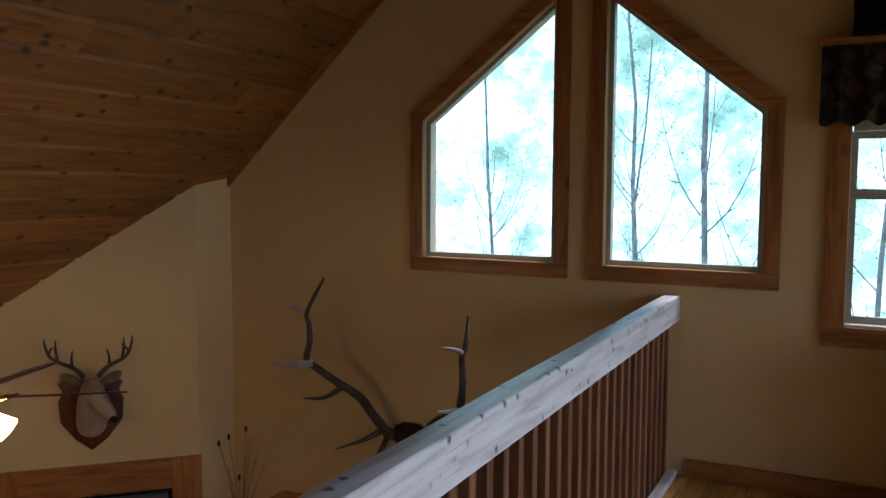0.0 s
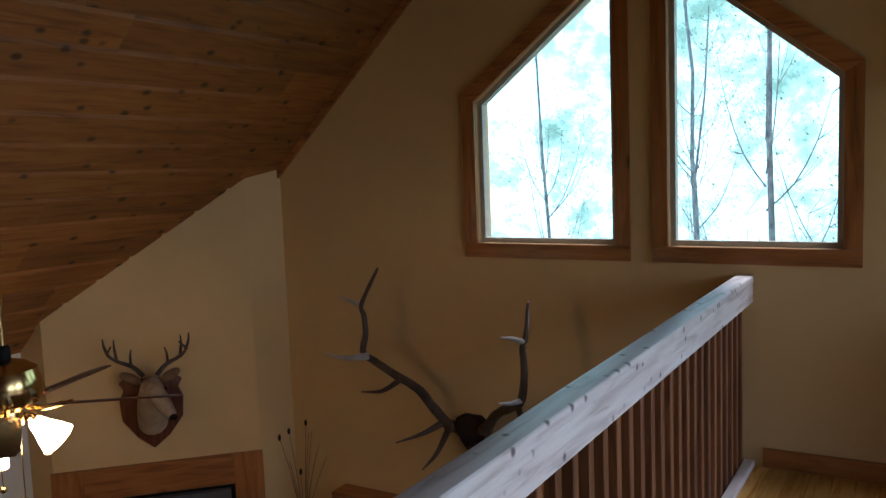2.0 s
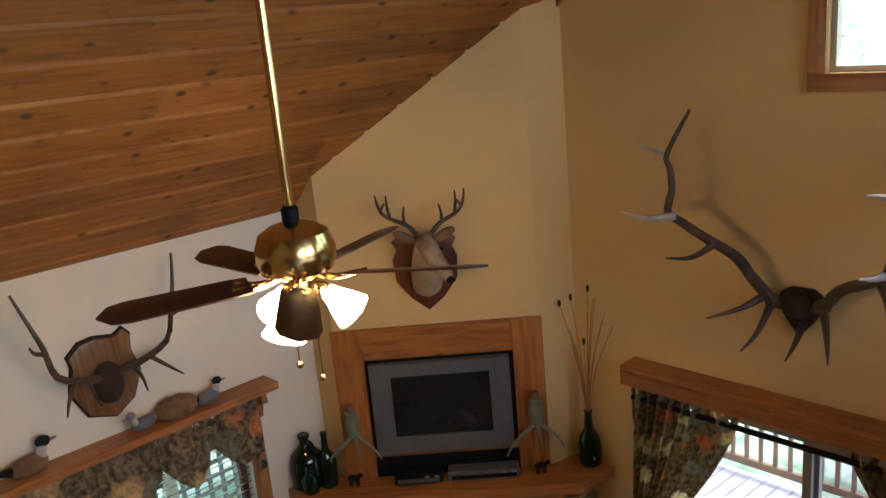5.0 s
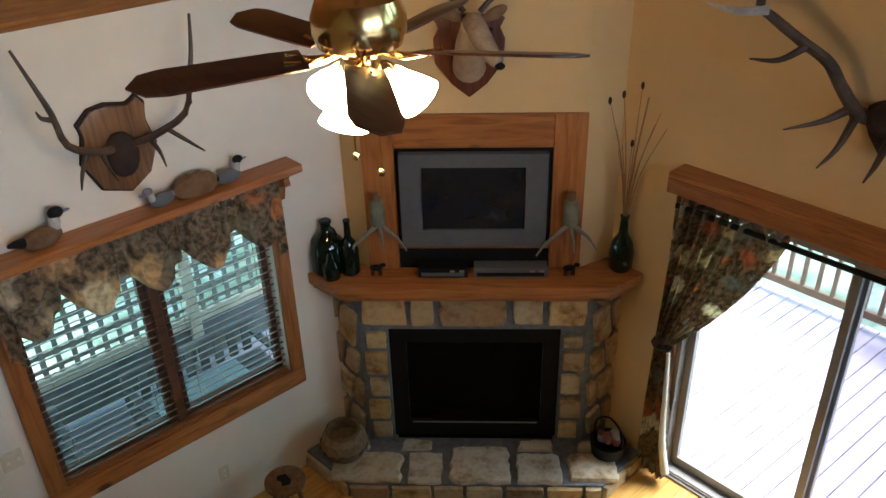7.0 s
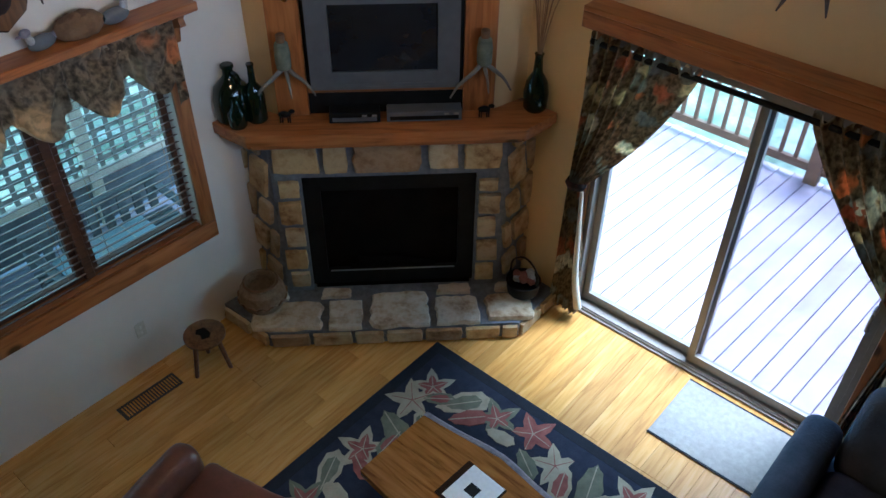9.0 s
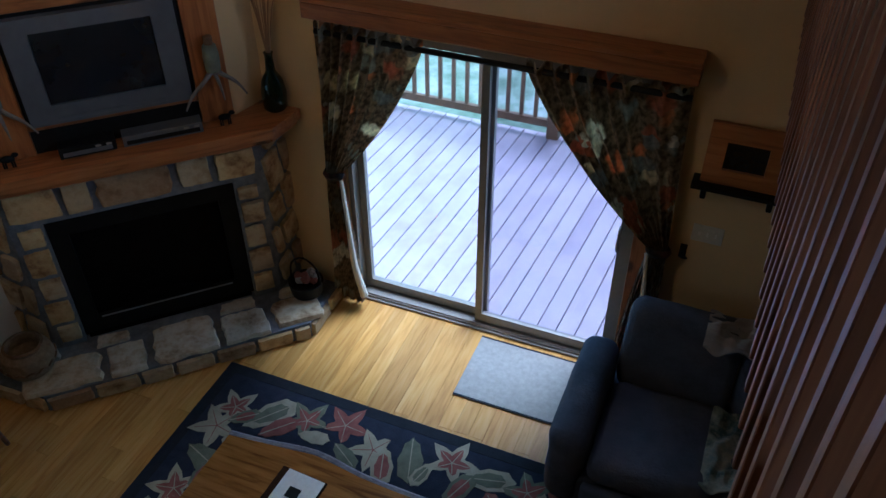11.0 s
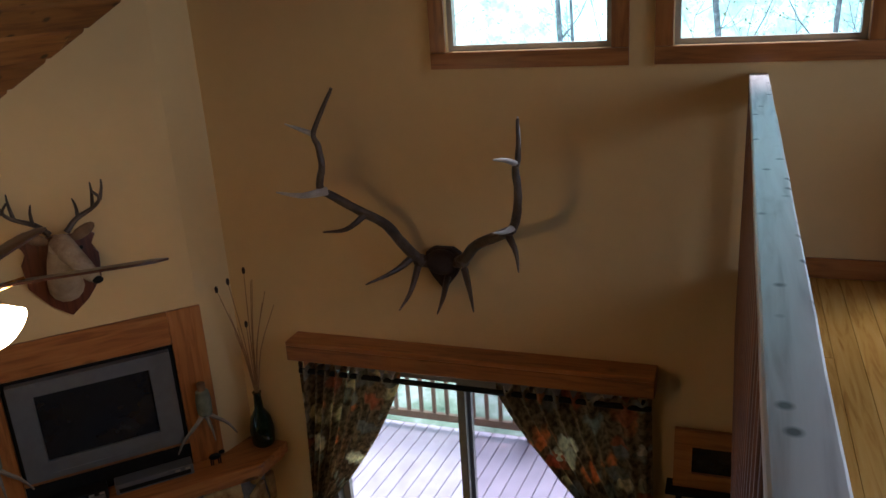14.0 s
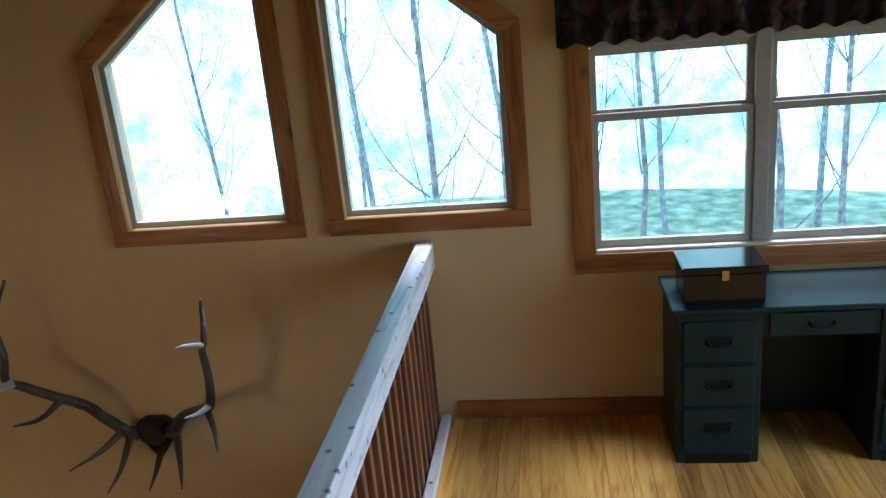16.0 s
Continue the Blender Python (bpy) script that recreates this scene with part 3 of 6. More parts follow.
# the side window with two panes
w = thing("window_4", (0, 0, 0), "wide side window framed in pine behind wooden blinds", "window")
w["kind"] = "structure"
for pts in ([(1.68, 0.74), (3.37, 0.74), (3.37, 0.869), (1.68, 0.869)], [(1.68, 0.871), (1.779, 0.871), (1.779, 2.3), (1.68, 2.3)], [(3.271, 0.871), (3.37, 0.871), (3.37, 2.3), (3.271, 2.3)]):
    part("trim_board", moved(slab(pts, 0, 0.022, 0.003), Matrix.Translation((0.001, 0, 0)) @ TO_LEFT), TRIM_Y if pts[1][1] < 0.8 else TRIM, w)
for a, c in ((1.785, 2.5), (2.56, 3.265)):
    s = part("sash", moved(pierced([(a, 0.875), (c, 0.875), (c, 2.195), (a, 2.195)], [[(a + 0.04, 0.92), (c - 0.04, 0.92), (c - 0.04, 2.15), (a + 0.04, 2.15)]], 0.04), Matrix.Translation((-0.08, 0, 0)) @ TO_LEFT), BLIND, w, "", False)
    p = part("pane", moved(slab([(a + 0.04, 0.92), (c - 0.04, 0.92), (c - 0.04, 2.15), (a + 0.04, 2.15)], 0, 0.005), Matrix.Translation((-0.1, 0, 0)) @ TO_LEFT), PANE, s, "", False)
    p.visible_shadow = False
part("mullion", box(-0.13, -2.56, 0.875, -0.05, -2.5, 2.195, 0.004), BLIND, w, "dark brown post")
part("window_sill", box(-0.15, -3.268, 0.86, 0.0, -1.782, 0.874, 0.002), TRIM_Y, w)

# glass door in the side wall
w = thing("door_2", (0, 0, 0), "glazed side door in a pine frame", "door")
w["kind"] = "structure"
for pts in ([(3.62, 0.0), (3.719, 0.0), (3.719, 2.05), (3.62, 2.05)], [(4.621, 0.0), (4.72, 0.0), (4.72, 2.05), (4.621, 2.05)], [(3.62, 2.051), (4.72, 2.051), (4.72, 2.15), (3.62, 2.15)]):
    part("trim_board", moved(slab(pts, 0, 0.022, 0.003), Matrix.Translation((0.001, 0, 0)) @ TO_LEFT), TRIM, w)
s = part("door_leaf", moved(pierced([(3.725, 0.01), (4.615, 0.01), (4.615, 2.045), (3.725, 2.045)], [[(3.84, 0.2), (4.5, 0.2), (4.5, 1.93), (3.84, 1.93)]], 0.045), Matrix.Translation((-0.06, 0, 0)) @ TO_LEFT), TRIM, w, "", False)
p = part("pane", moved(slab([(3.84, 0.2), (4.5, 0.2), (4.5, 1.93), (3.84, 1.93)], 0, 0.005), Matrix.Translation((-0.08, 0, 0)) @ TO_LEFT), PANE, s, "", False)
p.visible_shadow = False

# sliding door
w = thing("door_1", (0, 0, 0), "sliding glass patio door in a brown frame", "door")
w["kind"] = "structure"
part("door_frame", moved(pierced([(1.787, 0.002), (3.678, 0.002), (3.678, 2.118), (1.787, 2.118)], [[(1.82, 0.045), (3.645, 0.045), (3.645, 2.085), (1.82, 2.085)]], 0.13), Matrix.Translation((0, 0.01, 0)) @ UPRIGHT), ALU, w, "", False)
for a, c, yy, pane in ((1.822, 2.765, 0.085, PANE), (2.695, 3.643, 0.035, SCREENED)):
    s = part("door_panel", moved(pierced([(a, 0.048), (c, 0.048), (c, 2.082), (a, 2.082)], [[(a + 0.048, 0.12), (c - 0.048, 0.12), (c - 0.048, 2.035), (a + 0.048, 2.035)]], 0.04), Matrix.Translation((0, yy, 0)) @ UPRIGHT), ALU, w, "", False)
    p = part("pane", box(a + 0.048, yy + 0.018, 0.12, c - 0.048, yy + 0.024, 2.035), pane, s, "", False)
    p.visible_shadow = False
part("door_handle", horn([(3.6, 0.03, 0.98), (3.6, -0.02, 1.0), (3.6, -0.02, 1.12), (3.6, 0.03, 1.14)], 0.012, 0.012), ALU, w)
for z in (0.004, 0.02):
    part("track", box(1.795, -0.02 + z, z, 3.67, 0.0 + z, z + 0.014, 0.002), ALU, w)
part("trim_board", box(1.70, -0.021, 0.0, 1.784, -0.001, 2.14, 0.003), TRIM, w)
part("trim_board", box(3.682, -0.021, 0.0, 3.77, -0.001, 2.14, 0.003), TRIM, w)

# baseboards
structure("baseboard", box(LOFT_X + 0.07, -0.02, LOFT_Z, RIGHT, -0.001, LOFT_Z + 0.1, 0.003), TRIM_X, "pine baseboard along the loft wall", "baseboard")
structure("baseboard", box(3.78, -0.02, 0.001, RIGHT, -0.001, 0.1, 0.003), TRIM_X, "pine baseboard beside the patio door", "baseboard")

# ---- railing ----
rail = thing("loft_railing", (4.288, 0, LOFT_Z), "pale pine rail on thin dark wooden balusters", "railing")
CAP_Z = 0.985
cap = box(-0.042, -6.6, CAP_Z - 0.042, 0.042, -0.004, CAP_Z, 0.011, None, 3)
bmesh.ops.subdivide_edges(cap, edges=[e for e in cap.edges if e.calc_length() > 2], cuts=60)
for v in cap.verts:
    v.co += noise.noise_vector(v.co * 4.0) * 0.0022
part("handrail", cap, CAP, rail, "varnished knotty pine handrail, window sheen painted into its pale colour")
part("side_rail", box(0.0, -6.6, CAP_Z - 0.14, 0.0385, -0.004, CAP_Z - 0.043, 0.004), CAP, rail, "pale pine rail under the cap, with the same painted sheen")
part("bottom_rail", box(0.0, -6.6, 0.002, 0.05, -0.022, 0.035, 0.004), CAP, rail)
bal = mesh_of(box(-0.018, -0.018, -0.3, 0.018, 0.018, CAP_Z - 0.043, 0.003), "baluster", BALUSTER)
y = -0.06
while y > -6.5:
    o = new("baluster", bal)
    o.parent, o.location = rail, (-0.0225, y, 0)
    y -= 0.118
part("newel", box(-0.04, -6.69, 0.0, 0.04, -6.601, CAP_Z + 0.04, 0.006), BALUSTER, rail)

# ---- fireplace ----
DIAG = Matrix.Translation((0.704, -0.746, 0)) @ Matrix.Rotation(radians(45), 4, "Z")  # local x along the face, -y to the room
fp = thing("fireplace", (0.704, -0.746, 0), "corner fireplace faced with tan field stone on a raised hearth", "fireplace", 45)
FACE = -0.105
random.seed(11)


def pebble(w, h, depth, jag=0.1, n=16):
    """A rough flat stone lying in x and y, its face towards z."""
    b = bmesh.new()
    out = []
    for k in range(n):
        a = 2 * math.pi * (k + random.uniform(-0.12, 0.12)) / n
        c, s = math.cos(a), math.sin(a)
        m = max(abs(c), abs(s)) ** 1.0
        r = (1 - random.uniform(0, jag)) / m
        out.append((c * r * w / 2, s * r * h / 2))
    rings = []
    for f, z in ((1.0, 0.0), (1.0, depth * 0.55), (0.95, depth * 0.95)):
        rings.append([b.verts.new((x * f, yy * f, z + (random.uniform(-1, 1) * depth * 0.12 if z else 0))) for x, yy in out])
    mid = b.verts.new((0, 0, depth * random.uniform(0.95, 1.15)))
    for a, c in zip(rings, rings[1:]):
        for k in range(n):
            b.faces.new((a[k], a[(k + 1) % n], c[(k + 1) % n], c[k]))
    for k in range(n):
        b.faces.new((rings[-1][k], rings[-1][(k + 1) % n], mid))
    return b


def lay(parent, m, w, h, depth=0.03, jag=0.08, material=None, n=16):
    me = mesh_of(pebble(w, h, depth, jag, n), "stone", material or STONE)
    me.shade_smooth()
    me.set_sharp_from_angle(angle=0.4)
    o = new("stone", me)
    o.parent = parent
    o.matrix_basis = m
    return o


def courses(parent, m, w, h, row=0.17, size=0.24, depth=0.03, keep=None):
    """Rows of stones over a face w by h, local x across and y up."""
    n = max(1, round(h / row))
    for j in range(n):
        x = 0.0
        hh = h / n
        while x < w - 0.02:
            ww = min(w - x, size * random.uniform(0.65, 1.5))
            if w - x - ww < size * 0.45:
                ww = w - x
            c = (x + ww / 2, (j + 0.5) * hh)
            if keep is None or keep(*c):
                lay(parent, m @ Matrix.Translation((c[0], c[1], 0)), ww - 0.014, hh - 0.014, depth)
            x += ww


MW = 0.76  # half width of the stone face
OPEN_W, OPEN_T, HEARTH = 0.573, 1.12, 0.16
MANTEL_Z = 1.46
STAND = Matrix(((1, 0, 0, 0), (0, 0, -1, 0), (0, 1, 0, 0), (0, 0, 0, 1)))
part("surround_side", box(-MW, FACE, 0.0, -OPEN_W, 0.25, MANTEL_Z), MORTAR, fp, "grey mortar bed", False)
part("surround_side", box(OPEN_W, FACE, 0.0, MW, 0.25, MANTEL_Z), MORTAR, fp, "grey mortar bed", False)
part("surround_top", box(-OPEN_W, FACE, OPEN_T, OPEN_W, 0.25, MANTEL_Z), MORTAR, fp, "grey mortar bed", False)
# side returns towards both walls
for sgn in (-1, 1):
    e = Matrix.Translation((sgn * MW, FACE, 0)) @ Matrix.Rotation(radians(45 * sgn), 4, "Z")
    b = box(0, 0, 0, 0.36, 0.1, MANTEL_Z) if sgn > 0 else box(-0.36, 0, 0, 0, 0.1, MANTEL_Z)
    part("side_return", moved(b, e), MORTAR, fp, "", False)
    mm = e @ (Matrix.Translation((0 if sgn > 0 else -0.36, -0.001, HEARTH))) @ STAND
    for cx, cz, ww, hh in ((0.09, 0.15, 0.13, 0.22), (0.26, 0.13, 0.15, 0.2), (0.16, 0.41, 0.19, 0.22), (0.31, 0.4, 0.08, 0.24), (0.1, 0.7, 0.14, 0.28), (0.27, 0.66, 0.14, 0.2), (0.25, 0.95, 0.17, 0.3), (0.08, 0.99, 0.11, 0.24), (0.18, 1.2, 0.28, 0.13)):
        lay(fp, mm @ Matrix.Translation((cx if sgn < 0 else 0.36 - cx, cz, 0)) @ Matrix.Rotation(sgn * 0.18, 4, "Z"), ww, hh, 0.03, 0.16)
face = Matrix.Translation((0, FACE - 0.001, 0)) @ STAND
# one column of blocks on each jamb, set against the opening with wide joints outside
for sgn, heights in ((-1, (0.13, 0.17, 0.16, 0.19, 0.13)), (1, (0.15, 0.18, 0.17, 0.16, 0.09))):
    z = HEARTH + 0.03
    for k, hh in enumerate(heights):
        ww = 0.135 + 0.02 * (k % 2)
        lay(fp, face @ Matrix.Translation((sgn * (OPEN_W + 0.012 + ww / 2), z + hh / 2, 0)), ww, hh, 0.032, 0.1)
        z += hh + 0.034
# lintel course of broad slabs
for x0, x1, z0, z1 in ((-0.745, -0.44, 1.165, 1.375), (-0.415, -0.26, 1.16, 1.38), (-0.235, 0.225, 1.155, 1.375), (0.25, 0.45, 1.17, 1.385), (0.48, 0.735, 1.16, 1.37)):
    lay(fp, face @ Matrix.Translation(((x0 + x1) / 2, (z0 + z1) / 2, 0)), x1 - x0, z1 - z0, 0.034, 0.1)
for x0, x1 in ((-0.66, -0.48), (-0.32, -0.06), (0.02, 0.2), (0.33, 0.6)):
    lay(fp, face @ Matrix.Translation(((x0 + x1) / 2, 1.425, 0)), x1 - x0, 0.055, 0.022, 0.18)
# firebox
for q in ((-OPEN_W, -0.012, HEARTH, OPEN_W, -0.002, OPEN_T), (-OPEN_W + 0.001, FACE + 0.03, HEARTH, -OPEN_W + 0.02, -0.013, OPEN_T), (OPEN_W - 0.02, FACE + 0.03, HEARTH, OPEN_W - 0.001, -0.013, OPEN_T), (-OPEN_W + 0.021, FACE + 0.03, OPEN_T - 0.02, OPEN_W - 0.021, -0.013, OPEN_T - 0.001), (-OPEN_W + 0.021, FACE + 0.02, HEARTH - 0.02, OPEN_W - 0.021, -0.013, HEARTH + 0.012)):
    part("firebox_panel", box(*q), SOOT, fp, "black sooty firebox panel", False)
part("firebox_frame", moved(pierced([(-OPEN_W + 0.002, HEARTH + 0.013), (OPEN_W - 0.002, HEARTH + 0.013), (OPEN_W - 0.002, OPEN_T - 0.021), (-OPEN_W + 0.002, OPEN_T - 0.021)], [[(-0.46, HEARTH + 0.14), (0.46, HEARTH + 0.14), (0.46, OPEN_T - 0.13), (-0.46, OPEN_T - 0.13)]], 0.03), Matrix.Translation((0, FACE + 0.025, 0)) @ UPRIGHT), BLACK, fp, "black metal firebox front", False)
part("grate_bar", box(-0.44, FACE + 0.02, HEARTH + 0.125, 0.44, FACE + 0.028, HEARTH + 0.135), ALU, fp)
for k in range(3):
    part("log", horn([(-0.3 + 0.06 * k, -0.05, HEARTH + 0.13 + 0.06 * (k % 2)), (0.0, -0.05, HEARTH + 0.15 + 0.05 * (k % 2)), (0.3, -0.05, HEARTH + 0.13)], 0.03, 0.025), SOOT, fp, "charred log")
# hearth
HF = -0.54
hearth = slab([(-0.86, HF + 0.02), (0.86, HF + 0.02), (1.16, HF + 0.34), (1.02, FACE + 0.06), (-1.02, FACE + 0.06), (-1.2, HF + 0.33)], 0.0, HEARTH - 0.03)
part("hearth_base", hearth, MORTAR, fp, "grey mortar hearth core", False)
courses(fp, Matrix.Translation((-0.86, HF + 0.02, 0.005)) @ STAND, 1.72, HEARTH - 0.045, 0.12, 0.24, 0.03)
for x0, y0, x1, y1 in ((-0.86, HF + 0.02, -1.2, HF + 0.33), (0.86, HF + 0.02, 1.16, HF + 0.34)):
    d = Vector((x1 - x0, y1 - y0, 0))
    a = math.atan2(d.y, d.x)
    if x0 < 0:
        a += math.pi
        o = (x1, y1, 0.005)
    else:
        o = (x0, y0, 0.005)
    courses(fp, Matrix.Translation(o) @ Matrix.Rotation(a, 4, "Z") @ STAND, d.length, HEARTH - 0.045, 0.12, 0.22, 0.03)
for x0, x1, dy, ww in ((-1.0, -0.49, 0.16, 0.28), (-0.465, -0.215, 0.15, 0.29), (-0.185, 0.25, 0.185, 0.36), (0.28, 0.605, 0.15, 0.28), (0.635, 0.99, 0.165, 0.27)):
    lay(fp, Matrix.Translation(((x0 + x1) / 2, HF + dy, HEARTH - 0.03)), x1 - x0, ww, 0.036, 0.14, FLAG, 24)
for x0, x1 in ((-1.05, -0.74), (-0.52, -0.3), (0.3, 0.56), (0.72, 1.03)):
    lay(fp, Matrix.Translation(((x0 + x1) / 2, HF + 0.375, HEARTH - 0.03)), x1 - x0, 0.1, 0.03, 0.2, FLAG)

# mantel shelf
mantel = thing("mantel_shelf", (0.704, -0.746, 0), "thick pine mantel shelf over the stone fireplace", "shelf", 45)
MF = -0.255
part("shelf_board", slab([(-0.85, MF), (0.85, MF), (1.07, MF + 0.18), (0.87, MF + 0.385), (0.69, 0.0), (-0.69, 0.0), (-0.87, MF + 0.385), (-1.07, MF + 0.18)], MANTEL_Z + 0.002, MANTEL_Z + 0.075, 0.006), TRIM_X, mantel)
part("moulding", box(-0.83, MF + 0.025, MANTEL_Z - 0.04, 0.83, MF + 0.055, MANTEL_Z + 0.0015, 0.006), TRIM_X, mantel)
for sgn in (-1, 1):
    part("moulding", moved(box(0.0, -0.015, MANTEL_Z - 0.04, 0.26, 0.015, MANTEL_Z + 0.0015, 0.006), Matrix.Translation((sgn * 0.835, MF + 0.04, 0)) @ Matrix.Rotation(radians(39 if sgn > 0 else 141), 4, "Z")), TRIM_X, mantel)
MT = MANTEL_Z + 0.075

# television niche
niche = thing("television_niche", (0.704, -0.746, 0), "knotty pine surround of the television niche", "cabinet", 45)
P = -0.001
for q in ((-0.67, P - 0.025, MT + 0.002, -0.475, P, 2.585), (0.475, P - 0.025, MT + 0.002, 0.67, P, 2.585)):
    part("side_board", box(*q, 0.003), TRIM, niche)
part("top_board", box(-0.474, P - 0.025, 2.375, 0.474, P, 2.585, 0.003), TRIM_X, niche)
part("backing", box(-0.474, P - 0.006, MT + 0.002, 0.474, P, 2.374), BLACK, niche, "black niche back")
part("niche_shelf", box(-0.473, P - 0.035, 1.695, 0.473, P - 0.007, 1.73, 0.003), TRIM_X, niche)
tv = thing("television", (0.704, -0.746, 0.03), "silver tube television with a dark screen", "television", 45)
b = moved(pierced([(-0.445, 1.705), (0.445, 1.705), (0.445, 2.325), (-0.445, 2.325)], [[(-0.315, 1.82), (0.315, 1.82), (0.315, 2.24), (-0.315, 2.24)]], 0.05), Matrix.Translation((0, P - 0.075, 0)) @ UPRIGHT)
part("casing", b, SILVER, tv, "", False)
part("back_shell", box(-0.43, P - 0.026, 1.71, 0.43, P - 0.0075, 2.31, 0.004), BLACK, tv)
part("screen", moved(slab([(-0.314, 1.821), (0.314, 1.821), (0.314, 2.239), (-0.314, 2.239)], 0, 0.012, 0.004), Matrix.Translation((0, P - 0.05, 0)) @ UPRIGHT), SCREEN, tv)
part("control_strip", box(-0.3, P - 0.079, 1.725, 0.3, P - 0.075, 1.745, 0.001), SILVER, tv)
for nm, x0, x1, mat_, lab in (("video_player", -0.35, -0.04, BLACK, "flat black video player on the mantel"), ("disc_player", 0.0, 0.46, SILVER, "flat silver disc player on the mantel")):
    d = thing(nm, (0.704, -0.746, 0), lab, "video player", 45)
    part("case", box(x0, P - 0.14, MT + 0.006, x1, P - 0.04, MT + 0.075, 0.004), mat_, d)
    part("front_panel", box(x0 + 0.02, P - 0.144, MT + 0.02, x1 - 0.02, P - 0.1405, MT + 0.045), BLACK if mat_ is SILVER else SILVER, d)
    for k in (0.02, 0.08):
        part("button", box(x1 - k - 0.03, P - 0.146, MT + 0.05, x1 - k, P - 0.1405, MT + 0.062), ALU, d)

# ---- shelves over the openings ----
sh = thing("door_shelf", (0, 0, 0), "pine shelf box above the patio door curtains", "shelf")
part("top_board", box(1.675, -0.165, 2.3, 3.87, -0.002, 2.33, 0.004), TRIM_X, sh)
part("front_board", box(1.675, -0.165, 2.205, 3.87, -0.143, 2.299, 0.004), TRIM_X, sh)
for x in (1.675, 3.848):
    part("end_board", box(x, -0.142, 2.205, x + 0.022, -0.002, 2.299, 0.003), TRIM, sh)
sh = thing("window_shelf", (0, 0, 0), "pine shelf above the side window valance", "shelf")
part("shelf_board", box(0.002, -3.45, 2.32, 0.17, -1.6, 2.37, 0.005), TRIM_Y, sh)
part("back_board", box(0.002, -3.4, 2.301, 0.02, -1.66, 2.319, 0.002), TRIM_Y, sh)
for y in (-1.68, -3.4):
    part("bracket", moved(slab([(0.0, 0.0), (0.13, 0.0), (0.1, -0.04), (0.12, -0.08), (0.05, -0.1), (0.03, -0.2), (0.0, -0.2)], -0.018, 0.018, 0.003), Matrix.Translation((0.003, y, 2.319)) @ UPRIGHT), TRIM, sh)
# ---- ceiling fan ----
FX, FY, FZ, FS = 2.05, -2.52, 3.655, 0.98
fan = thing("ceiling_fan", (FX, FY, FZ), "brass ceiling fan with dark wooden blades and lit glass shades", "ceiling fan")
fan.matrix_basis = pose(FX, FY, FZ) @ Matrix.Scale(FS, 4)
FAN_TOP = (roof_z(FX) - FZ) / FS
part("rod", tube([(0, 0, 0.16), (0, 0, FAN_TOP - 0.06)], 0.016, 12), BRASS, fan)
part("canopy", moved(lathe([(0.02, 0.0), (0.05, 0.015), (0.075, 0.06), (0.08, 0.12)], 20), Matrix.Translation((0, 0, FAN_TOP - 0.1))), BRASS, fan)
part("collar", moved(lathe([(0.028, 0.0), (0.03, 0.01), (0.03, 0.05), (0.02, 0.06)], 16), Matrix.Translation((0, 0, 0.14))), BLACK, fan)
part("motor", lathe([(0.09, -0.04), (0.125, -0.025), (0.14, 0.02), (0.138, 0.06), (0.12, 0.105), (0.08, 0.13), (0.03, 0.145)], 28), BRASS, fan, "polished brass motor housing")
part("switch_housing", lathe([(0.03, -0.13), (0.055, -0.12), (0.062, -0.09), (0.055, -0.06), (0.07, -0.042)], 20), BRASS, fan)
blade_out = [(0.17, -0.055), (0.24, -0.06), (0.56, -0.068), (0.62, -0.055), (0.66, 0.0), (0.62, 0.055), (0.56, 0.068), (0.24, 0.06), (0.17, 0.055)]
for k in range(5):
    a = radians(38 + 72 * k)
    m = Matrix.Rotation(a, 4, "Z") @ Matrix.Translation((0, 0, -0.045)) @ Matrix.Rotation(radians(-13), 4, "X")
    bl = part("blade", moved(slab(blade_out, -0.004, 0.004, 0.002), m), BLADE, fan, "dark wooden blade")
    arm = horn([(0.07, 0, 0.005), (0.12, 0, -0.012), (0.17, 0.015, -0.008), (0.24, 0.02, 0.007)], 0.014, 0.008)
    horn([(0.1, 0, -0.005), (0.15, -0.02, -0.01), (0.22, -0.03, 0.007)], 0.01, 0.006, arm)
    part("blade_iron", moved(arm, m), BRASS, fan, "curved brass blade arm")
shade_prof = [(0.022, 0.0), (0.03, -0.012), (0.04, -0.045), (0.058, -0.085), (0.068, -0.115), (0.074, -0.13)]
shade_in = [(r - 0.004, z) for r, z in shade_prof[::-1]]
for da in (62.0, 182.0, 302.0):
    a = radians(da)
    tilt = Matrix.Rotation(a, 4, "Z") @ Matrix.Translation((0.085, 0, -0.115)) @ Matrix.Rotation(radians(-42), 4, "Y")
    part("lamp_arm", horn([(math.cos(a) * 0.03, math.sin(a) * 0.03, -0.1), (math.cos(a) * 0.07, math.sin(a) * 0.07, -0.095), (math.cos(a) * 0.088, math.sin(a) * 0.088, -0.115)], 0.014, 0.02), BRASS, fan)
    b = lathe(shade_prof + shade_in, 20, None, False)
    s = part("shade", moved(b, tilt), LIT, fan, "glowing frosted glass shade")
    part("bulb", moved(ball((0, 0, -0.075), (0.026, 0.026, 0.04)), tilt), LIT, s)
for dx, dy, ln in ((0.035, 0.02, 0.3), (-0.01, -0.04, 0.24)):
    part("pull_chain", tube([(dx, dy, -0.12), (dx, dy, -0.12 - ln)], 0.0025, 5), BRASS, fan)
    part("chain_knob", ball((dx, dy, -0.13 - ln), (0.014, 0.014, 0.014), None, 10, 8), BRASS, fan)

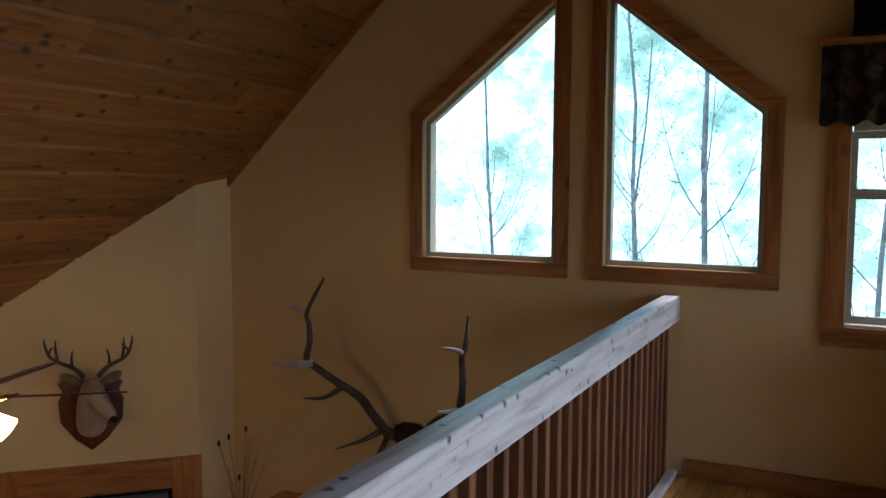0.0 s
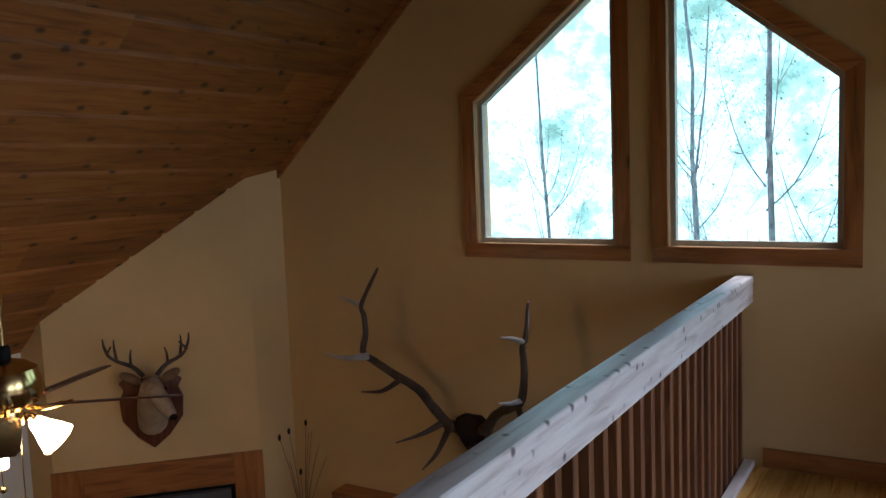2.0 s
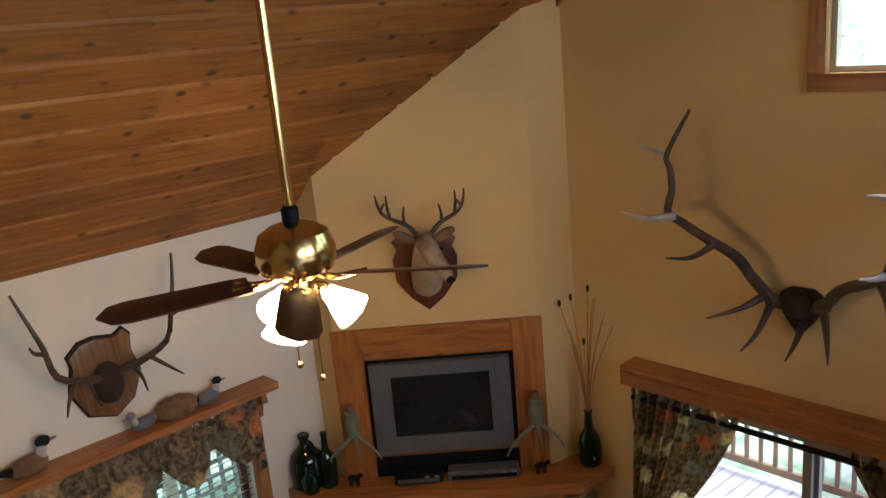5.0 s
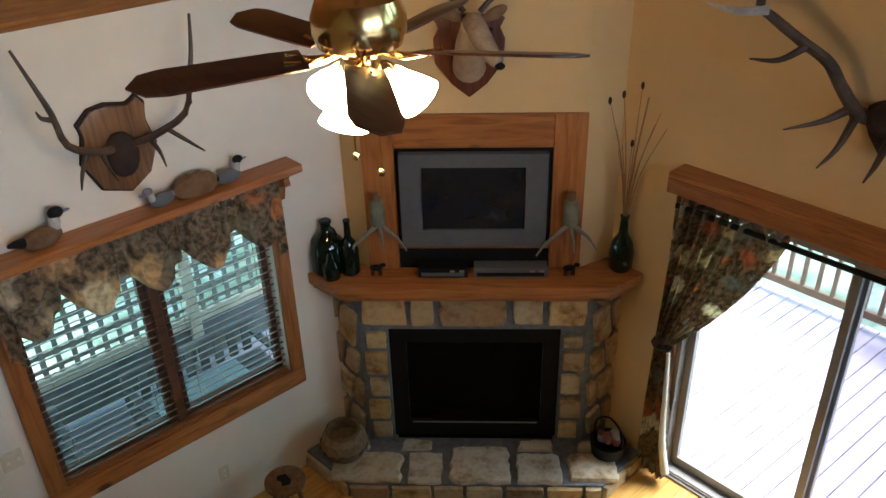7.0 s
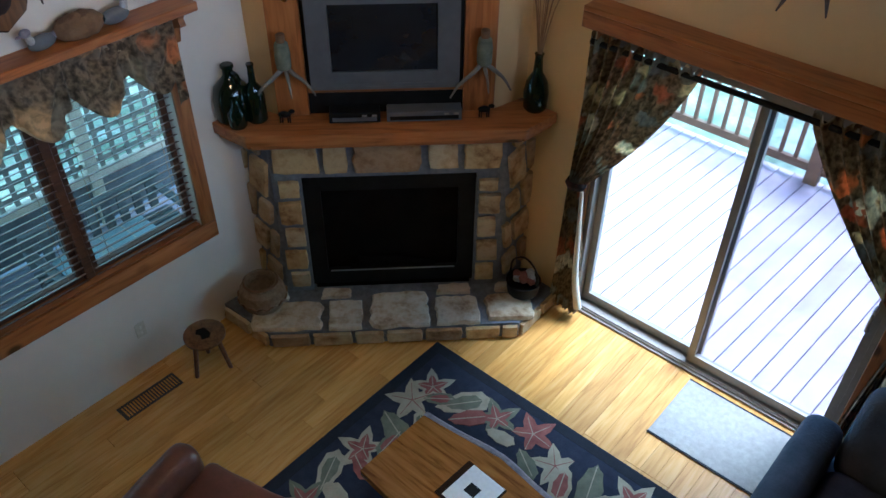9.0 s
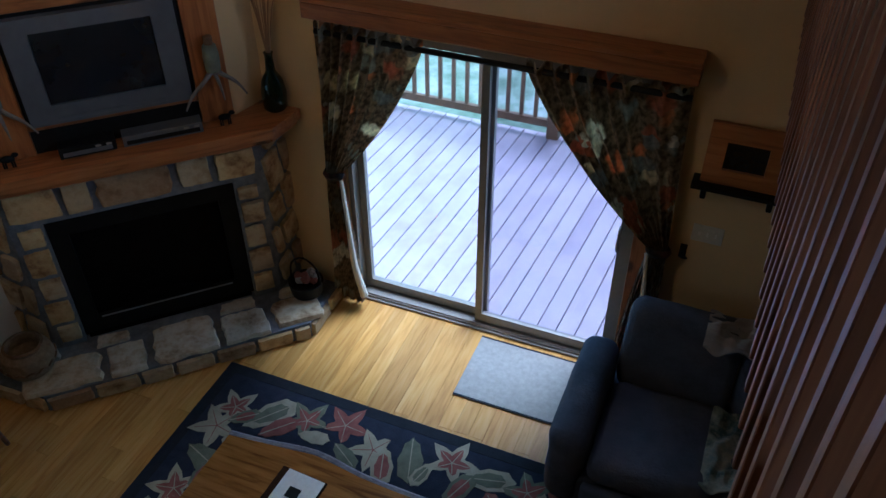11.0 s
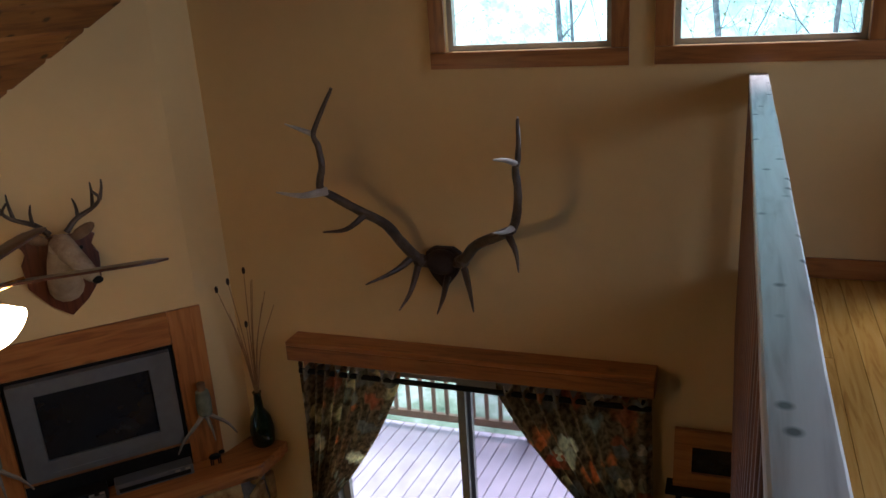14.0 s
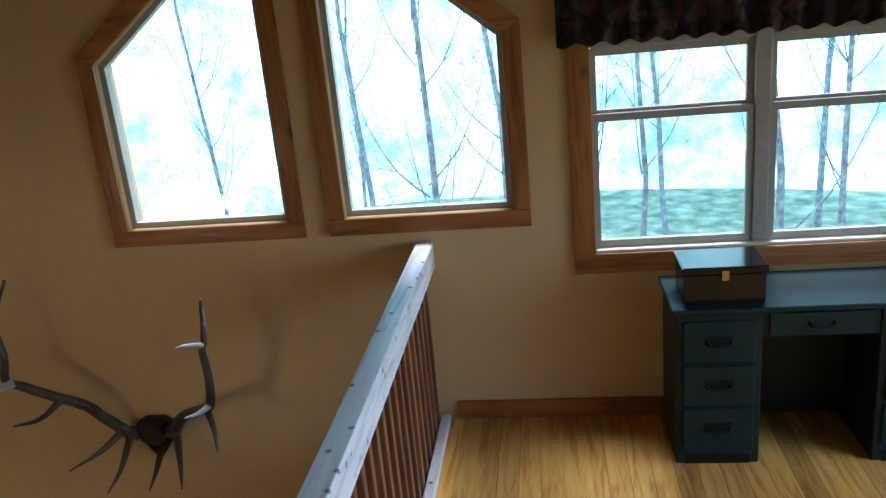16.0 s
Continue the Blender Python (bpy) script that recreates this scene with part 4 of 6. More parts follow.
# ---- mounted antlers ----
elk = thing("elk_antlers", (2.69, 0, 2.84), "wide elk antlers on a small dark plaque", "antlers")
part("plaque", moved(slab([(0.0, -0.15), (0.07, -0.06), (0.115, 0.02), (0.105, 0.08), (0.06, 0.11), (-0.05, 0.11), (-0.1, 0.08), (-0.11, 0.02), (-0.07, -0.06)], 0, 0.045, 0.012), Matrix.Translation((0, -0.002, 0)) @ UPRIGHT), DARK_HIDE, elk, "dark hide covered plaque")
part("skull_cap", ball((0, -0.06, 0.03), (0.095, 0.055, 0.075), None, 16, 10), DARK_HIDE, elk)


def elk_antler(beam, r0, tines, label):
    """One antler: a thick beam with tines, each (points, girth, pale)."""
    rough = horn(beam, r0, 0.009, None, 5, 10)
    for v in rough.verts:
        v.co += noise.noise_vector(v.co * 26) * 0.0028
    ant = part("antler", rough, ANTLER, elk, label)
    for pts, girth, pale in tines:
        part("tine", horn(pts, girth, 0.004, None, 5, 8), TIP if pale else ANTLER, ant, "pale worn tine" if pale else "")
    burr = ball(beam[1], (0.042, 0.042, 0.036), None, 14, 9)
    for v in burr.verts:
        v.co += noise.noise_vector(v.co * 70) * 0.009
    part("burr", burr, ANTLER, ant)


elk_antler([(-0.05, -0.05, 0.03), (-0.12, -0.08, 0.04), (-0.2, -0.16, 0.18), (-0.25, -0.22, 0.29), (-0.36, -0.28, 0.375), (-0.48, -0.34, 0.47), (-0.535, -0.38, 0.53), (-0.51, -0.38, 0.645), (-0.53, -0.36, 0.745), (-0.555, -0.35, 0.81), (-0.49, -0.34, 0.94), (-0.435, -0.33, 1.04)], 0.033, [
    ([(-0.16, -0.1, 0.06), (-0.21, -0.25, 0.03), (-0.325, -0.38, -0.005)], 0.022, False),
    ([(-0.13, -0.08, 0.02), (-0.12, -0.25, -0.08), (-0.14, -0.38, -0.14)], 0.021, False),
    ([(-0.335, -0.27, 0.36), (-0.405, -0.38, 0.305), (-0.51, -0.45, 0.305)], 0.02, False),
    ([(-0.5, -0.37, 0.51), (-0.605, -0.46, 0.505), (-0.73, -0.5, 0.53)], 0.024, True),
    ([(-0.56, -0.33, 0.8), (-0.63, -0.36, 0.835), (-0.7, -0.38, 0.865)], 0.016, True)], "dark brown elk antler with pale tines")
elk_antler([(0.05, -0.05, 0.03), (0.13, -0.08, 0.05), (0.24, -0.16, 0.175), (0.415, -0.27, 0.28), (0.5, -0.35, 0.35), (0.535, -0.38, 0.505), (0.525, -0.37, 0.645), (0.53, -0.35, 0.68), (0.53, -0.32, 0.77), (0.515, -0.27, 0.87)], 0.033, [
    ([(0.14, -0.08, 0.0), (0.22, -0.25, -0.055), (0.285, -0.4, -0.105)], 0.022, False),
    ([(0.03, -0.06, -0.06), (0.045, -0.2, -0.13), (0.045, -0.3, -0.18)], 0.02, False),
    ([(0.455, -0.3, 0.29), (0.52, -0.4, 0.235), (0.55, -0.47, 0.155)], 0.02, False),
    ([(0.5, -0.35, 0.345), (0.48, -0.44, 0.35), (0.435, -0.5, 0.36)], 0.019, True),
    ([(0.53, -0.35, 0.665), (0.49, -0.42, 0.7), (0.44, -0.46, 0.71)], 0.017, True),
    ([(0.531, -0.33, 0.74), (0.526, -0.3, 0.81), (0.515, -0.262, 0.88)], 0.014, True)], "dark brown elk antler with pale tip")

side = thing("side_antlers", (0, -2.55, 2.715), "deer antlers on a dark burl wood plaque", "antlers")
out = [(-0.02, 0.23), (0.08, 0.2), (0.13, 0.24), (0.17, 0.19), (0.15, 0.1), (0.19, -0.02), (0.13, -0.16), (0.02, -0.23), (-0.12, -0.18), (-0.19, -0.03), (-0.15, 0.1), (-0.17, 0.16), (-0.1, 0.22)]
AT_LEFT = Matrix(((0, 0, 1, 0), (1, 0, 0, 0), (0, 1, 0, 0), (0, 0, 0, 1)))
part("plaque_edge", moved(slab([(a * 1.06, c * 1.06) for a, c in out], 0.001, 0.022, 0.006), AT_LEFT), DARK_HIDE, side, "dark bark edge")
part("plaque", moved(slab(out, 0.023, 0.04, 0.006), AT_LEFT), BURL, side, "burl wood plaque")
part("hide_mount", ball((0.06, 0.0, -0.02), (0.05, 0.085, 0.12)), DARK_HIDE, side, "dark leather mount")
for sgn in (-1, 1):
    f = lambda p: (p[1], sgn * p[0], p[2])
    ant = part("antler", horn([f(p) for p in ((0.03, 0.06, 0.02), (0.14, 0.14, 0.06), (0.29, 0.22, 0.16), (0.33, 0.25, 0.33), (0.37, 0.24, 0.47), (0.41, 0.2, 0.62))], 0.022, 0.007), ANTLER, side)
    for tn in (((0.33, 0.24, 0.3), (0.38, 0.27, 0.33), (0.4, 0.29, 0.37)), ((0.12, 0.12, 0.05), (0.13, 0.2, 0.0), (0.12, 0.27, -0.06)), ((0.2, 0.17, 0.09), (0.27, 0.25, 0.02), (0.31, 0.32, -0.02))):
        part("tine", horn([f(p) for p in tn], 0.014, 0.004), ANTLER, ant)

# deer head mount on the chase
deer = thing("deer_mount", (0.69, -0.76, 2.945), "deer head trophy on a reddish shield plaque", "trophy", 45)
part("plaque", moved(slab([(0.0, -0.26), (0.1, -0.18), (0.19, -0.06), (0.2, 0.08), (0.16, 0.14), (0.2, 0.19), (0.15, 0.23), (0.08, 0.2), (0.0, 0.22), (-0.08, 0.2), (-0.15, 0.23), (-0.2, 0.19), (-0.16, 0.14), (-0.2, 0.08), (-0.19, -0.06), (-0.1, -0.18)], 0, 0.025, 0.008), Matrix.Translation((0, -0.001, 0)) @ UPRIGHT), PLAQUE, deer, "reddish wooden shield plaque")
b = horn([(0, -0.02, -0.08), (0.0, -0.12, 0.0), (0.01, -0.2, 0.12), (0.02, -0.24, 0.2)], 0.095, 0.062, None, 4, 14)
part("neck", b, PALE_HIDE, deer, "pale tan neck")
b = horn([(0.02, -0.18, 0.2), (0.06, -0.29, 0.17), (0.13, -0.37, 0.08), (0.155, -0.4, 0.05)], 0.068, 0.028, None, 4, 14)
part("head", b, DEER, deer, "greyish tan head")
for q in (-0.045, 0.05):
    part("eye", ball((0.065 + q, -0.285 + 0.3 * q, 0.195), (0.012, 0.012, 0.012), None, 8, 6), BLACK, deer)
part("nose", ball((0.162, -0.41, 0.045), (0.028, 0.02, 0.02)), BLACK, deer)
for sgn in (-1, 1):
    part("ear", ball((0.02 + sgn * 0.12, -0.19, 0.26), (0.075, 0.02, 0.032), None, 10, 6, Matrix.Rotation(-sgn * 0.5, 4, "Y")), HIDE, deer)
    f = lambda p: (0.02 + sgn * p[0], p[1], p[2])
    ant = part("antler", horn([f(p) for p in ((0.04, -0.2, 0.27), (0.1, -0.18, 0.33), (0.19, -0.2, 0.38), (0.23, -0.27, 0.44), (0.2, -0.34, 0.5))], 0.016, 0.006), ANTLER, deer)
    for tn in (((0.19, -0.2, 0.38), (0.2, -0.2, 0.46), (0.2, -0.21, 0.52)), ((0.11, -0.185, 0.34), (0.11, -0.2, 0.4), (0.1, -0.22, 0.45)), ((0.23, -0.26, 0.43), (0.25, -0.26, 0.49), (0.255, -0.27, 0.54))):
        part("tine", horn([f(p) for p in tn], 0.011, 0.004), ANTLER, ant)

# ---- on the mantel ----
ON = Matrix.Translation((0.704, -0.746, 0)) @ Matrix.Rotation(radians(45), 4, "Z")


def spot(x, y, z):
    return tuple(ON @ Vector((x, y, z)))


jug = thing("glass_jug", spot(-0.93, -0.03, MT + 0.001), "large dark green glass jug on the mantel", "bottle")
part("body", lathe([(0.1, 0.0), (0.115, 0.02), (0.118, 0.14), (0.1, 0.22), (0.045, 0.28), (0.032, 0.3), (0.032, 0.36)], 24), BOTTLE, jug)
part("lip", moved(lathe([(0.033, 0.0), (0.04, 0.005), (0.04, 0.02), (0.033, 0.025)], 16), Matrix.Translation((0, 0, 0.34))), BOTTLE, jug)
part("handle", horn([(0.04, 0, 0.33), (0.09, 0, 0.32), (0.1, 0, 0.27), (0.08, 0, 0.24)], 0.012, 0.012), BOTTLE, jug)
jug = thing("glass_bottle", spot(-0.79, -0.06, MT + 0.001), "slim dark green glass bottle on the mantel", "bottle")
part("body", lathe([(0.055, 0.0), (0.062, 0.01), (0.062, 0.17), (0.05, 0.22), (0.022, 0.26), (0.019, 0.36), (0.023, 0.365), (0.023, 0.38)], 20), BOTTLE, jug)
jug = thing("glass_bottle", spot(-0.9, -0.13, MT + 0.001), "small squat dark bottle on the mantel", "bottle")
part("body", lathe([(0.05, 0.0), (0.056, 0.01), (0.056, 0.1), (0.03, 0.14), (0.02, 0.19), (0.025, 0.2)], 20), BOTTLE, jug)
vase = thing("reed_vase", spot(0.93, -0.02, MT + 0.001), "dark bottle vase with tall dried reeds on the mantel", "vase")
part("body", lathe([(0.06, 0.0), (0.075, 0.02), (0.08, 0.12), (0.065, 0.2), (0.03, 0.26), (0.024, 0.36), (0.03, 0.38)], 22), BOTTLE, vase)
random.seed(5)
for k in range(12):
    a, l = random.uniform(0, 6.28), random.uniform(0.45, 0.85)
    sx, sy = math.cos(a) * random.uniform(0.03, 0.22), math.sin(a) * 0.1
    p = part("reed", horn([(0, 0, 0.3), (sx * 0.35, sy * 0.4, 0.36 + l * 0.5), (sx, sy, 0.36 + l)], 0.004, 0.0022, None, 3, 5), REED, vase)
    if k % 3 == 0:
        part("seed_head", ball((sx, sy, 0.36 + l), (0.011, 0.011, 0.024), None, 8, 6), DARK_HIDE, p)
for sgn, lab in ((-1, "antler candle sconce with a green candle jar"), (1, "antler candle sconce with a birch candle jar")):
    sc = thing("antler_sconce", spot(sgn * 0.59, -0.03, 1.86), lab, "sconce", 45)
    b = horn([(0, -0.005, 0.02), (-0.06, -0.06, -0.02), (-0.15, -0.07, -0.1), (-0.2, -0.06, -0.19)], 0.017, 0.005)
    part("antler", b, SCONCE, sc, "pale grey antler")
    part("antler", horn([(0, -0.005, 0.02), (0.05, -0.06, 0.0), (0.12, -0.07, -0.06), (0.17, -0.06, -0.15)], 0.017, 0.005), SCONCE, sc)
    part("antler", horn([(0, -0.005, 0.02), (0.02, -0.07, -0.06), (0.03, -0.09, -0.15)], 0.014, 0.004), SCONCE, sc)
    part("candle_jar", moved(lathe([(0.035, 0.0), (0.045, 0.01), (0.048, 0.1), (0.04, 0.16), (0.03, 0.17)], 18), Matrix.Translation((0, -0.055, 0.03))), LEAF_GREEN, sc, "mottled green jar")
    part("candle", moved(lathe([(0.025, 0.0), (0.026, 0.05), (0.02, 0.055)], 14), Matrix.Translation((0, -0.055, 0.195))), HIDE, sc)
for x, lab in ((-0.62, "small dark moose cut-out on the mantel"), (0.6, "small dark bear cut-out on the mantel")):
    fg = thing("figurine", spot(x, -0.1, MT + 0.001), lab, "figurine", 45)
    b = ball((0, 0, 0.055), (0.04, 0.014, 0.022))
    ball((0.045, 0, 0.075), (0.02, 0.011, 0.014), b)
    for q in (-0.028, -0.016, 0.018, 0.03):
        box(q - 0.004, -0.006, 0.0, q + 0.004, 0.006, 0.05, 0, b)
    part("body", b, BLACK, fg)

# ---- side wall ----
va = thing("window_valance", (0, 0, 0), "gathered brown floral valance above the side window", "valance")
b = bmesh.new()
cols, rws = 200, 22
grid = []
for j in range(rws + 1):
    row = []
    for i in range(cols + 1):
        u = i / cols
        s = u * 5 % 1.0
        drop = 0.26 + 0.15 * math.sin(math.pi * s) - 0.04 + (0.22 if u > 0.955 or u < 0.04 else 0)
        v = j / rws
        yy = -1.72 - u * 1.62
        gather = abs(math.cos(math.pi * s)) ** 3
        fold = 0.016 + 0.014 * math.sin(u * 95) * (1 - v) + 0.05 * math.sin(math.pi * s) * v + 0.03 * gather * math.sin(u * 140) * v + 0.022 * math.sin(v * 13 - 5 * math.sin(math.pi * s)) * math.sin(math.pi * s)
        row.append(b.verts.new((0.07 + fold, yy, 2.3 - v * drop)))
    grid.append(row)
for j in range(rws):
    for i in range(cols):
        b.faces.new((grid[j][i], grid[j][i + 1], grid[j + 1][i + 1], grid[j + 1][i]))
bmesh.ops.solidify(b, geom=b.faces[:], thickness=0.004)
part("cloth", b, VALANCE, va)
part("rod", tube([(0.06, -1.7, 2.305), (0.06, -3.36, 2.305)], 0.01, 8), BRASS, va)
bd = thing("window_blind", (0, 0, 0), "dark wooden slat blinds lowered over the side window", "blind")
slat = mesh_of(box(-0.016, -0.355, -0.0015, 0.016, 0.355, 0.0015), "slat", BLIND)
for yc in (-2.145, -2.915):
    for k in range(26):
        o = new("slat", slat)
        o.parent = bd
        o.matrix_basis = Matrix.Translation((-0.026, yc, 0.9 + k * 0.05)) @ Matrix.Rotation(radians(-22), 4, "Y")
    part("head_rail", box(-0.05, yc - 0.355, 2.17, -0.002, yc + 0.355, 2.195, 0.003), BLIND, bd)
    for d in (-0.25, 0.25):
        part("cord", tube([(-0.026, yc + d, 0.9), (-0.026, yc + d, 2.17)], 0.0015, 4), REED, bd)


def decoy(y, turn, label, body_m, head_m, s=1.0):
    d = thing("duck_decoy", (0.09, y, 2.371), label, "decoy", turn)
    b = ball((0, 0, 0.055 * s), (0.11 * s, 0.055 * s, 0.052 * s), None, 16, 10)
    for v in b.verts:
        v.co.z = max(v.co.z, 0.004)
    part("body", b, body_m, d)
    part("tail", horn([(-0.08 * s, 0, 0.06 * s), (-0.13 * s, 0, 0.075 * s), (-0.17 * s, 0, 0.08 * s)], 0.03 * s, 0.008), head_m, d)
    part("neck", horn([(0.07 * s, 0, 0.07 * s), (0.085 * s, 0, 0.11 * s), (0.09 * s, 0, 0.14 * s)], 0.032 * s, 0.024 * s), TIP, d)
    part("head", ball((0.1 * s, 0, 0.155 * s), (0.042 * s, 0.03 * s, 0.032 * s), None, 12, 8), head_m, d)
    part("bill", ball((0.15 * s, 0, 0.147 * s), (0.03 * s, 0.014 * s, 0.008 * s), None, 8, 6), BARK_EDGE, d)


decoy(-3.03, 100, "painted wood duck decoy with a dark head on the shelf", HIDE, BLACK, 0.95)
decoy(-2.42, -80, "grey shorebird decoy on the shelf", GREYWOOD, BARK_EDGE, 0.7)
decoy(-2.03, 95, "black and white duck decoy on the shelf", GREYWOOD, BLACK, 0.75)
nest = thing("bird_nest", (0.085, -2.22, 2.371), "shaggy brown grass nest on the shelf", "nest")
b = ball((0, 0, 0.05), (0.07, 0.13, 0.07), None, 24, 14)
for v in b.verts:
    v.co += noise.noise_vector(v.co * 40) * 0.012
    v.co.z = max(v.co.z, 0.002)
part("straw", b, HIDE, nest)
for y, z, w_, h_, nm, lab in ((-2.37, 0.35, 0.07, 0.115, "wall_outlet", "ivory wall outlet low on the wall"), (-3.47, 1.22, 0.11, 0.115, "light_switch", "ivory double switch plate by the door"), (-3.5, 1.56, 0.11, 0.1, "thermostat", "round faced thermostat on the wall")):
    o = thing(nm, (0, y, z), lab, nm.replace("_", " "))
    part("plate", box(0.001, -w_ / 2, -h_ / 2, 0.008, w_ / 2, h_ / 2, 0.002), PLATE, o)
    for q in ((-0.025, 0.0), (0.025, 0.0)) if nm == "light_switch" else ((0.0, 0.022), (0.0, -0.022)):
        part("toggle" if nm == "light_switch" else "socket", box(0.0085, q[0] - 0.008, q[1] - 0.012, 0.012, q[0] + 0.008, q[1] + 0.012, 0.001), LINING, o)

# ---- patio door curtains ----


def drape(name, label, top0, top1, tie_x, tie_z, low0, low1, hand):
    d = thing(name, (0, 0, 0), label, "curtain")
    b = bmesh.new()
    cols, rws = 110, 44
    grid = []
    for j in range(rws + 1):
        v = j / rws
        z = 2.15 - v * 2.11
        k = max(0.0, 2.11 - z) / (2.11 - tie_z)
        if z > tie_z:
            e = k ** 1.15
            a, c = top0 + (tie_x - 0.05 - top0) * e, top1 + (tie_x + 0.05 - top1) * e
        else:
            q = (tie_z - z) / tie_z
            e = q ** 0.7
            a, c = tie_x - 0.05 + (low0 - tie_x + 0.05) * e, tie_x + 0.05 + (low1 - tie_x - 0.05) * e
        row = []
        for i in range(cols + 1):
            u = i / cols
            sag = 0.0
            if z > tie_z:
                far = u if hand < 0 else 1 - u
                sag = -0.06 * math.sin(math.pi * min(1, k)) * far
            amp = 0.022 + 0.012 * math.sin(3 * v + 5 * u)
            y = -0.085 + amp * math.sin(u * 58 + 1.5 * math.sin(4 * v)) - 0.012 * math.sin(u * 23 + 7 * v)
            row.append(b.verts.new((a + (c - a) * u, y, z + sag + ((0.014 * math.sin(u * 58) + 0.01 * math.sin(u * 131)) * (1 - j / 2) if j < 2 else 0))))
        grid.append(row)
    for j in range(rws):
        for i in range(cols):
            b.faces.new((grid[j][i], grid[j][i + 1], grid[j + 1][i + 1], grid[j + 1][i]))
    bmesh.ops.solidify(b, geom=b.faces[:], thickness=0.004)
    part("cloth", b, DRAPE, d)
    b = lathe([(0.06, -0.03), (0.075, 0.0), (0.06, 0.03)], 18, None, False)
    bmesh.ops.solidify(b, geom=b.faces[:], thickness=0.006)
    part("tie_back", moved(b, Matrix.Translation((tie_x, -0.085, tie_z)) @ Matrix.Diagonal((1, 0.75, 1, 1))), DARKCLOTH, d, "dark cloth tie")
    part("lining", moved(horn([(0, 0, tie_z - 0.03), (0.03, -0.02, tie_z * 0.7), (0.05, -0.01, tie_z * 0.35), (0.1 * -hand, 0.0, 0.12)], 0.012, 0.03, None, 5, 10), Matrix.Translation((tie_x - hand * 0.06, -0.1, 0))), LINING, d, "pale striped lining showing at the edge")
    return d


drape("curtain", "brown floral curtain tied back beside the fireplace", 1.70, 2.38, 1.735, 1.12, 1.66, 1.88, -1)
drape("curtain", "brown floral curtain tied back beside the loveseat", 2.98, 3.85, 3.84, 1.12, 3.66, 3.9, 1)
crod = thing("curtain_rod", (0, 0, 0), "dark rod carrying the patio door curtains", "curtain rod")
part("pole", tube([(1.705, -0.085, 2.1), (3.85, -0.085, 2.1)], 0.017, 10), BLACK, crod)
for x in (1.76, 3.8):
    part("bracket", box(x - 0.01, -0.085, 2.09, x + 0.01, -0.002, 2.11, 0.002), BLACK, crod)
hook = thing("tie_hook", (3.97, -0.002, 1.1), "black metal curtain hook on the wall", "hook")
part("stem", horn([(0, 0, 0), (0, -0.06, 0.0), (0.03, -0.09, 0.02)], 0.012, 0.008), BLACK, hook)
part("base_plate", box(-0.02, -0.006, -0.05, 0.02, 0, 0.05, 0.002), BLACK, hook)

# picture shelf by the door
ps = thing("picture_shelf", (4.175, -0.002, 1.59), "small dark wall shelf with brackets", "shelf")
part("shelf_board", box(-0.24, -0.13, 0.02, 0.24, 0, 0.045, 0.004), BLACK, ps)
for x in (-0.17, 0.17):
    part("bracket", box(x - 0.015, -0.1, -0.05, x + 0.015, 0, 0.019, 0.005), BLACK, ps)
pf = thing("framed_picture", (4.172, -0.045, 1.637), "wide orange wooden frame with a small dark picture", "picture")
part("frame", moved(pierced([(-0.2, 0.0), (0.2, 0.0), (0.2, 0.345), (-0.2, 0.345)], [[(-0.105, 0.085), (0.105, 0.085), (0.105, 0.245), (-0.105, 0.245)]], 0.03), Matrix.Translation((0, -0.03, 0)) @ Matrix.Rotation(radians(-4), 4, "X") @ UPRIGHT), TRIM_X, pf, "", False)
part("picture", moved(slab([(-0.12, 0.07), (0.12, 0.07), (0.12, 0.26), (-0.12, 0.26)], 0, 0.006), Matrix.Translation((0, 0.0, 0)) @ Matrix.Rotation(radians(-4), 4, "X") @ UPRIGHT), SCREEN, pf, "dark glazed picture")
sw = thing("switch_plate", (4.08, -0.001, 1.25), "ivory switch plate near the patio door", "light switch")
part("plate", box(-0.085, -0.007, -0.058, 0.085, 0, 0.058, 0.002), PLATE, sw)
for x in (-0.045, 0, 0.045):
    part("toggle", box(x - 0.006, -0.014, -0.012, x + 0.006, -0.0075, 0.012, 0.001), LINING, sw)

# ---- on the floor ----
rug = thing("area_rug", (0, 0, 0.001), "navy rug with a border of autumn leaves", "rug")
RX0, RX1, RY0, RY1 = 1.3, 4.0, -4.0, -0.93
part("carpet", box(RX0, RY0, 0.0, RX1, RY1, 0.011, 0.004), NAVY, rug)
for q in ((RX0 + 0.005, RY1 - 0.08, RX1 - 0.005, RY1 - 0.005), (RX0 + 0.005, RY0 + 0.005, RX1 - 0.005, RY0 + 0.08), (RX0 + 0.005, RY0 + 0.081, RX0 + 0.08, RY1 - 0.081), (RX1 - 0.08, RY0 + 0.081, RX1 - 0.005, RY1 - 0.081)):
    part("edge_band", box(q[0], q[1], 0.0112, q[2], q[3], 0.013), RUG_EDGE, rug)
random.seed(31)


def leaf_outline(kind, s):
    pts = []
    n = 5 if kind == 0 else 1
    if kind == 0:
        for k in range(20):
            a = 2 * math.pi * k / 20
            lobe = abs(math.cos(2.5 * a)) ** 1.3
            r = s * (0.42 + 0.58 * lobe) * (1 if k % 2 == 0 else 0.82) * (0.75 if 8 <= k <= 12 else 1)
            pts.append((r * math.cos(a), r * math.sin(a)))
    else:
        for k in range(16):
            a = 2 * math.pi * k / 16
            r = s * (0.95 if k % 2 == 0 else 0.84)
            pts.append((r * math.cos(a) * 1.05, r * math.sin(a) * 0.5 * (1 + 0.25 * math.cos(a))))
    return pts


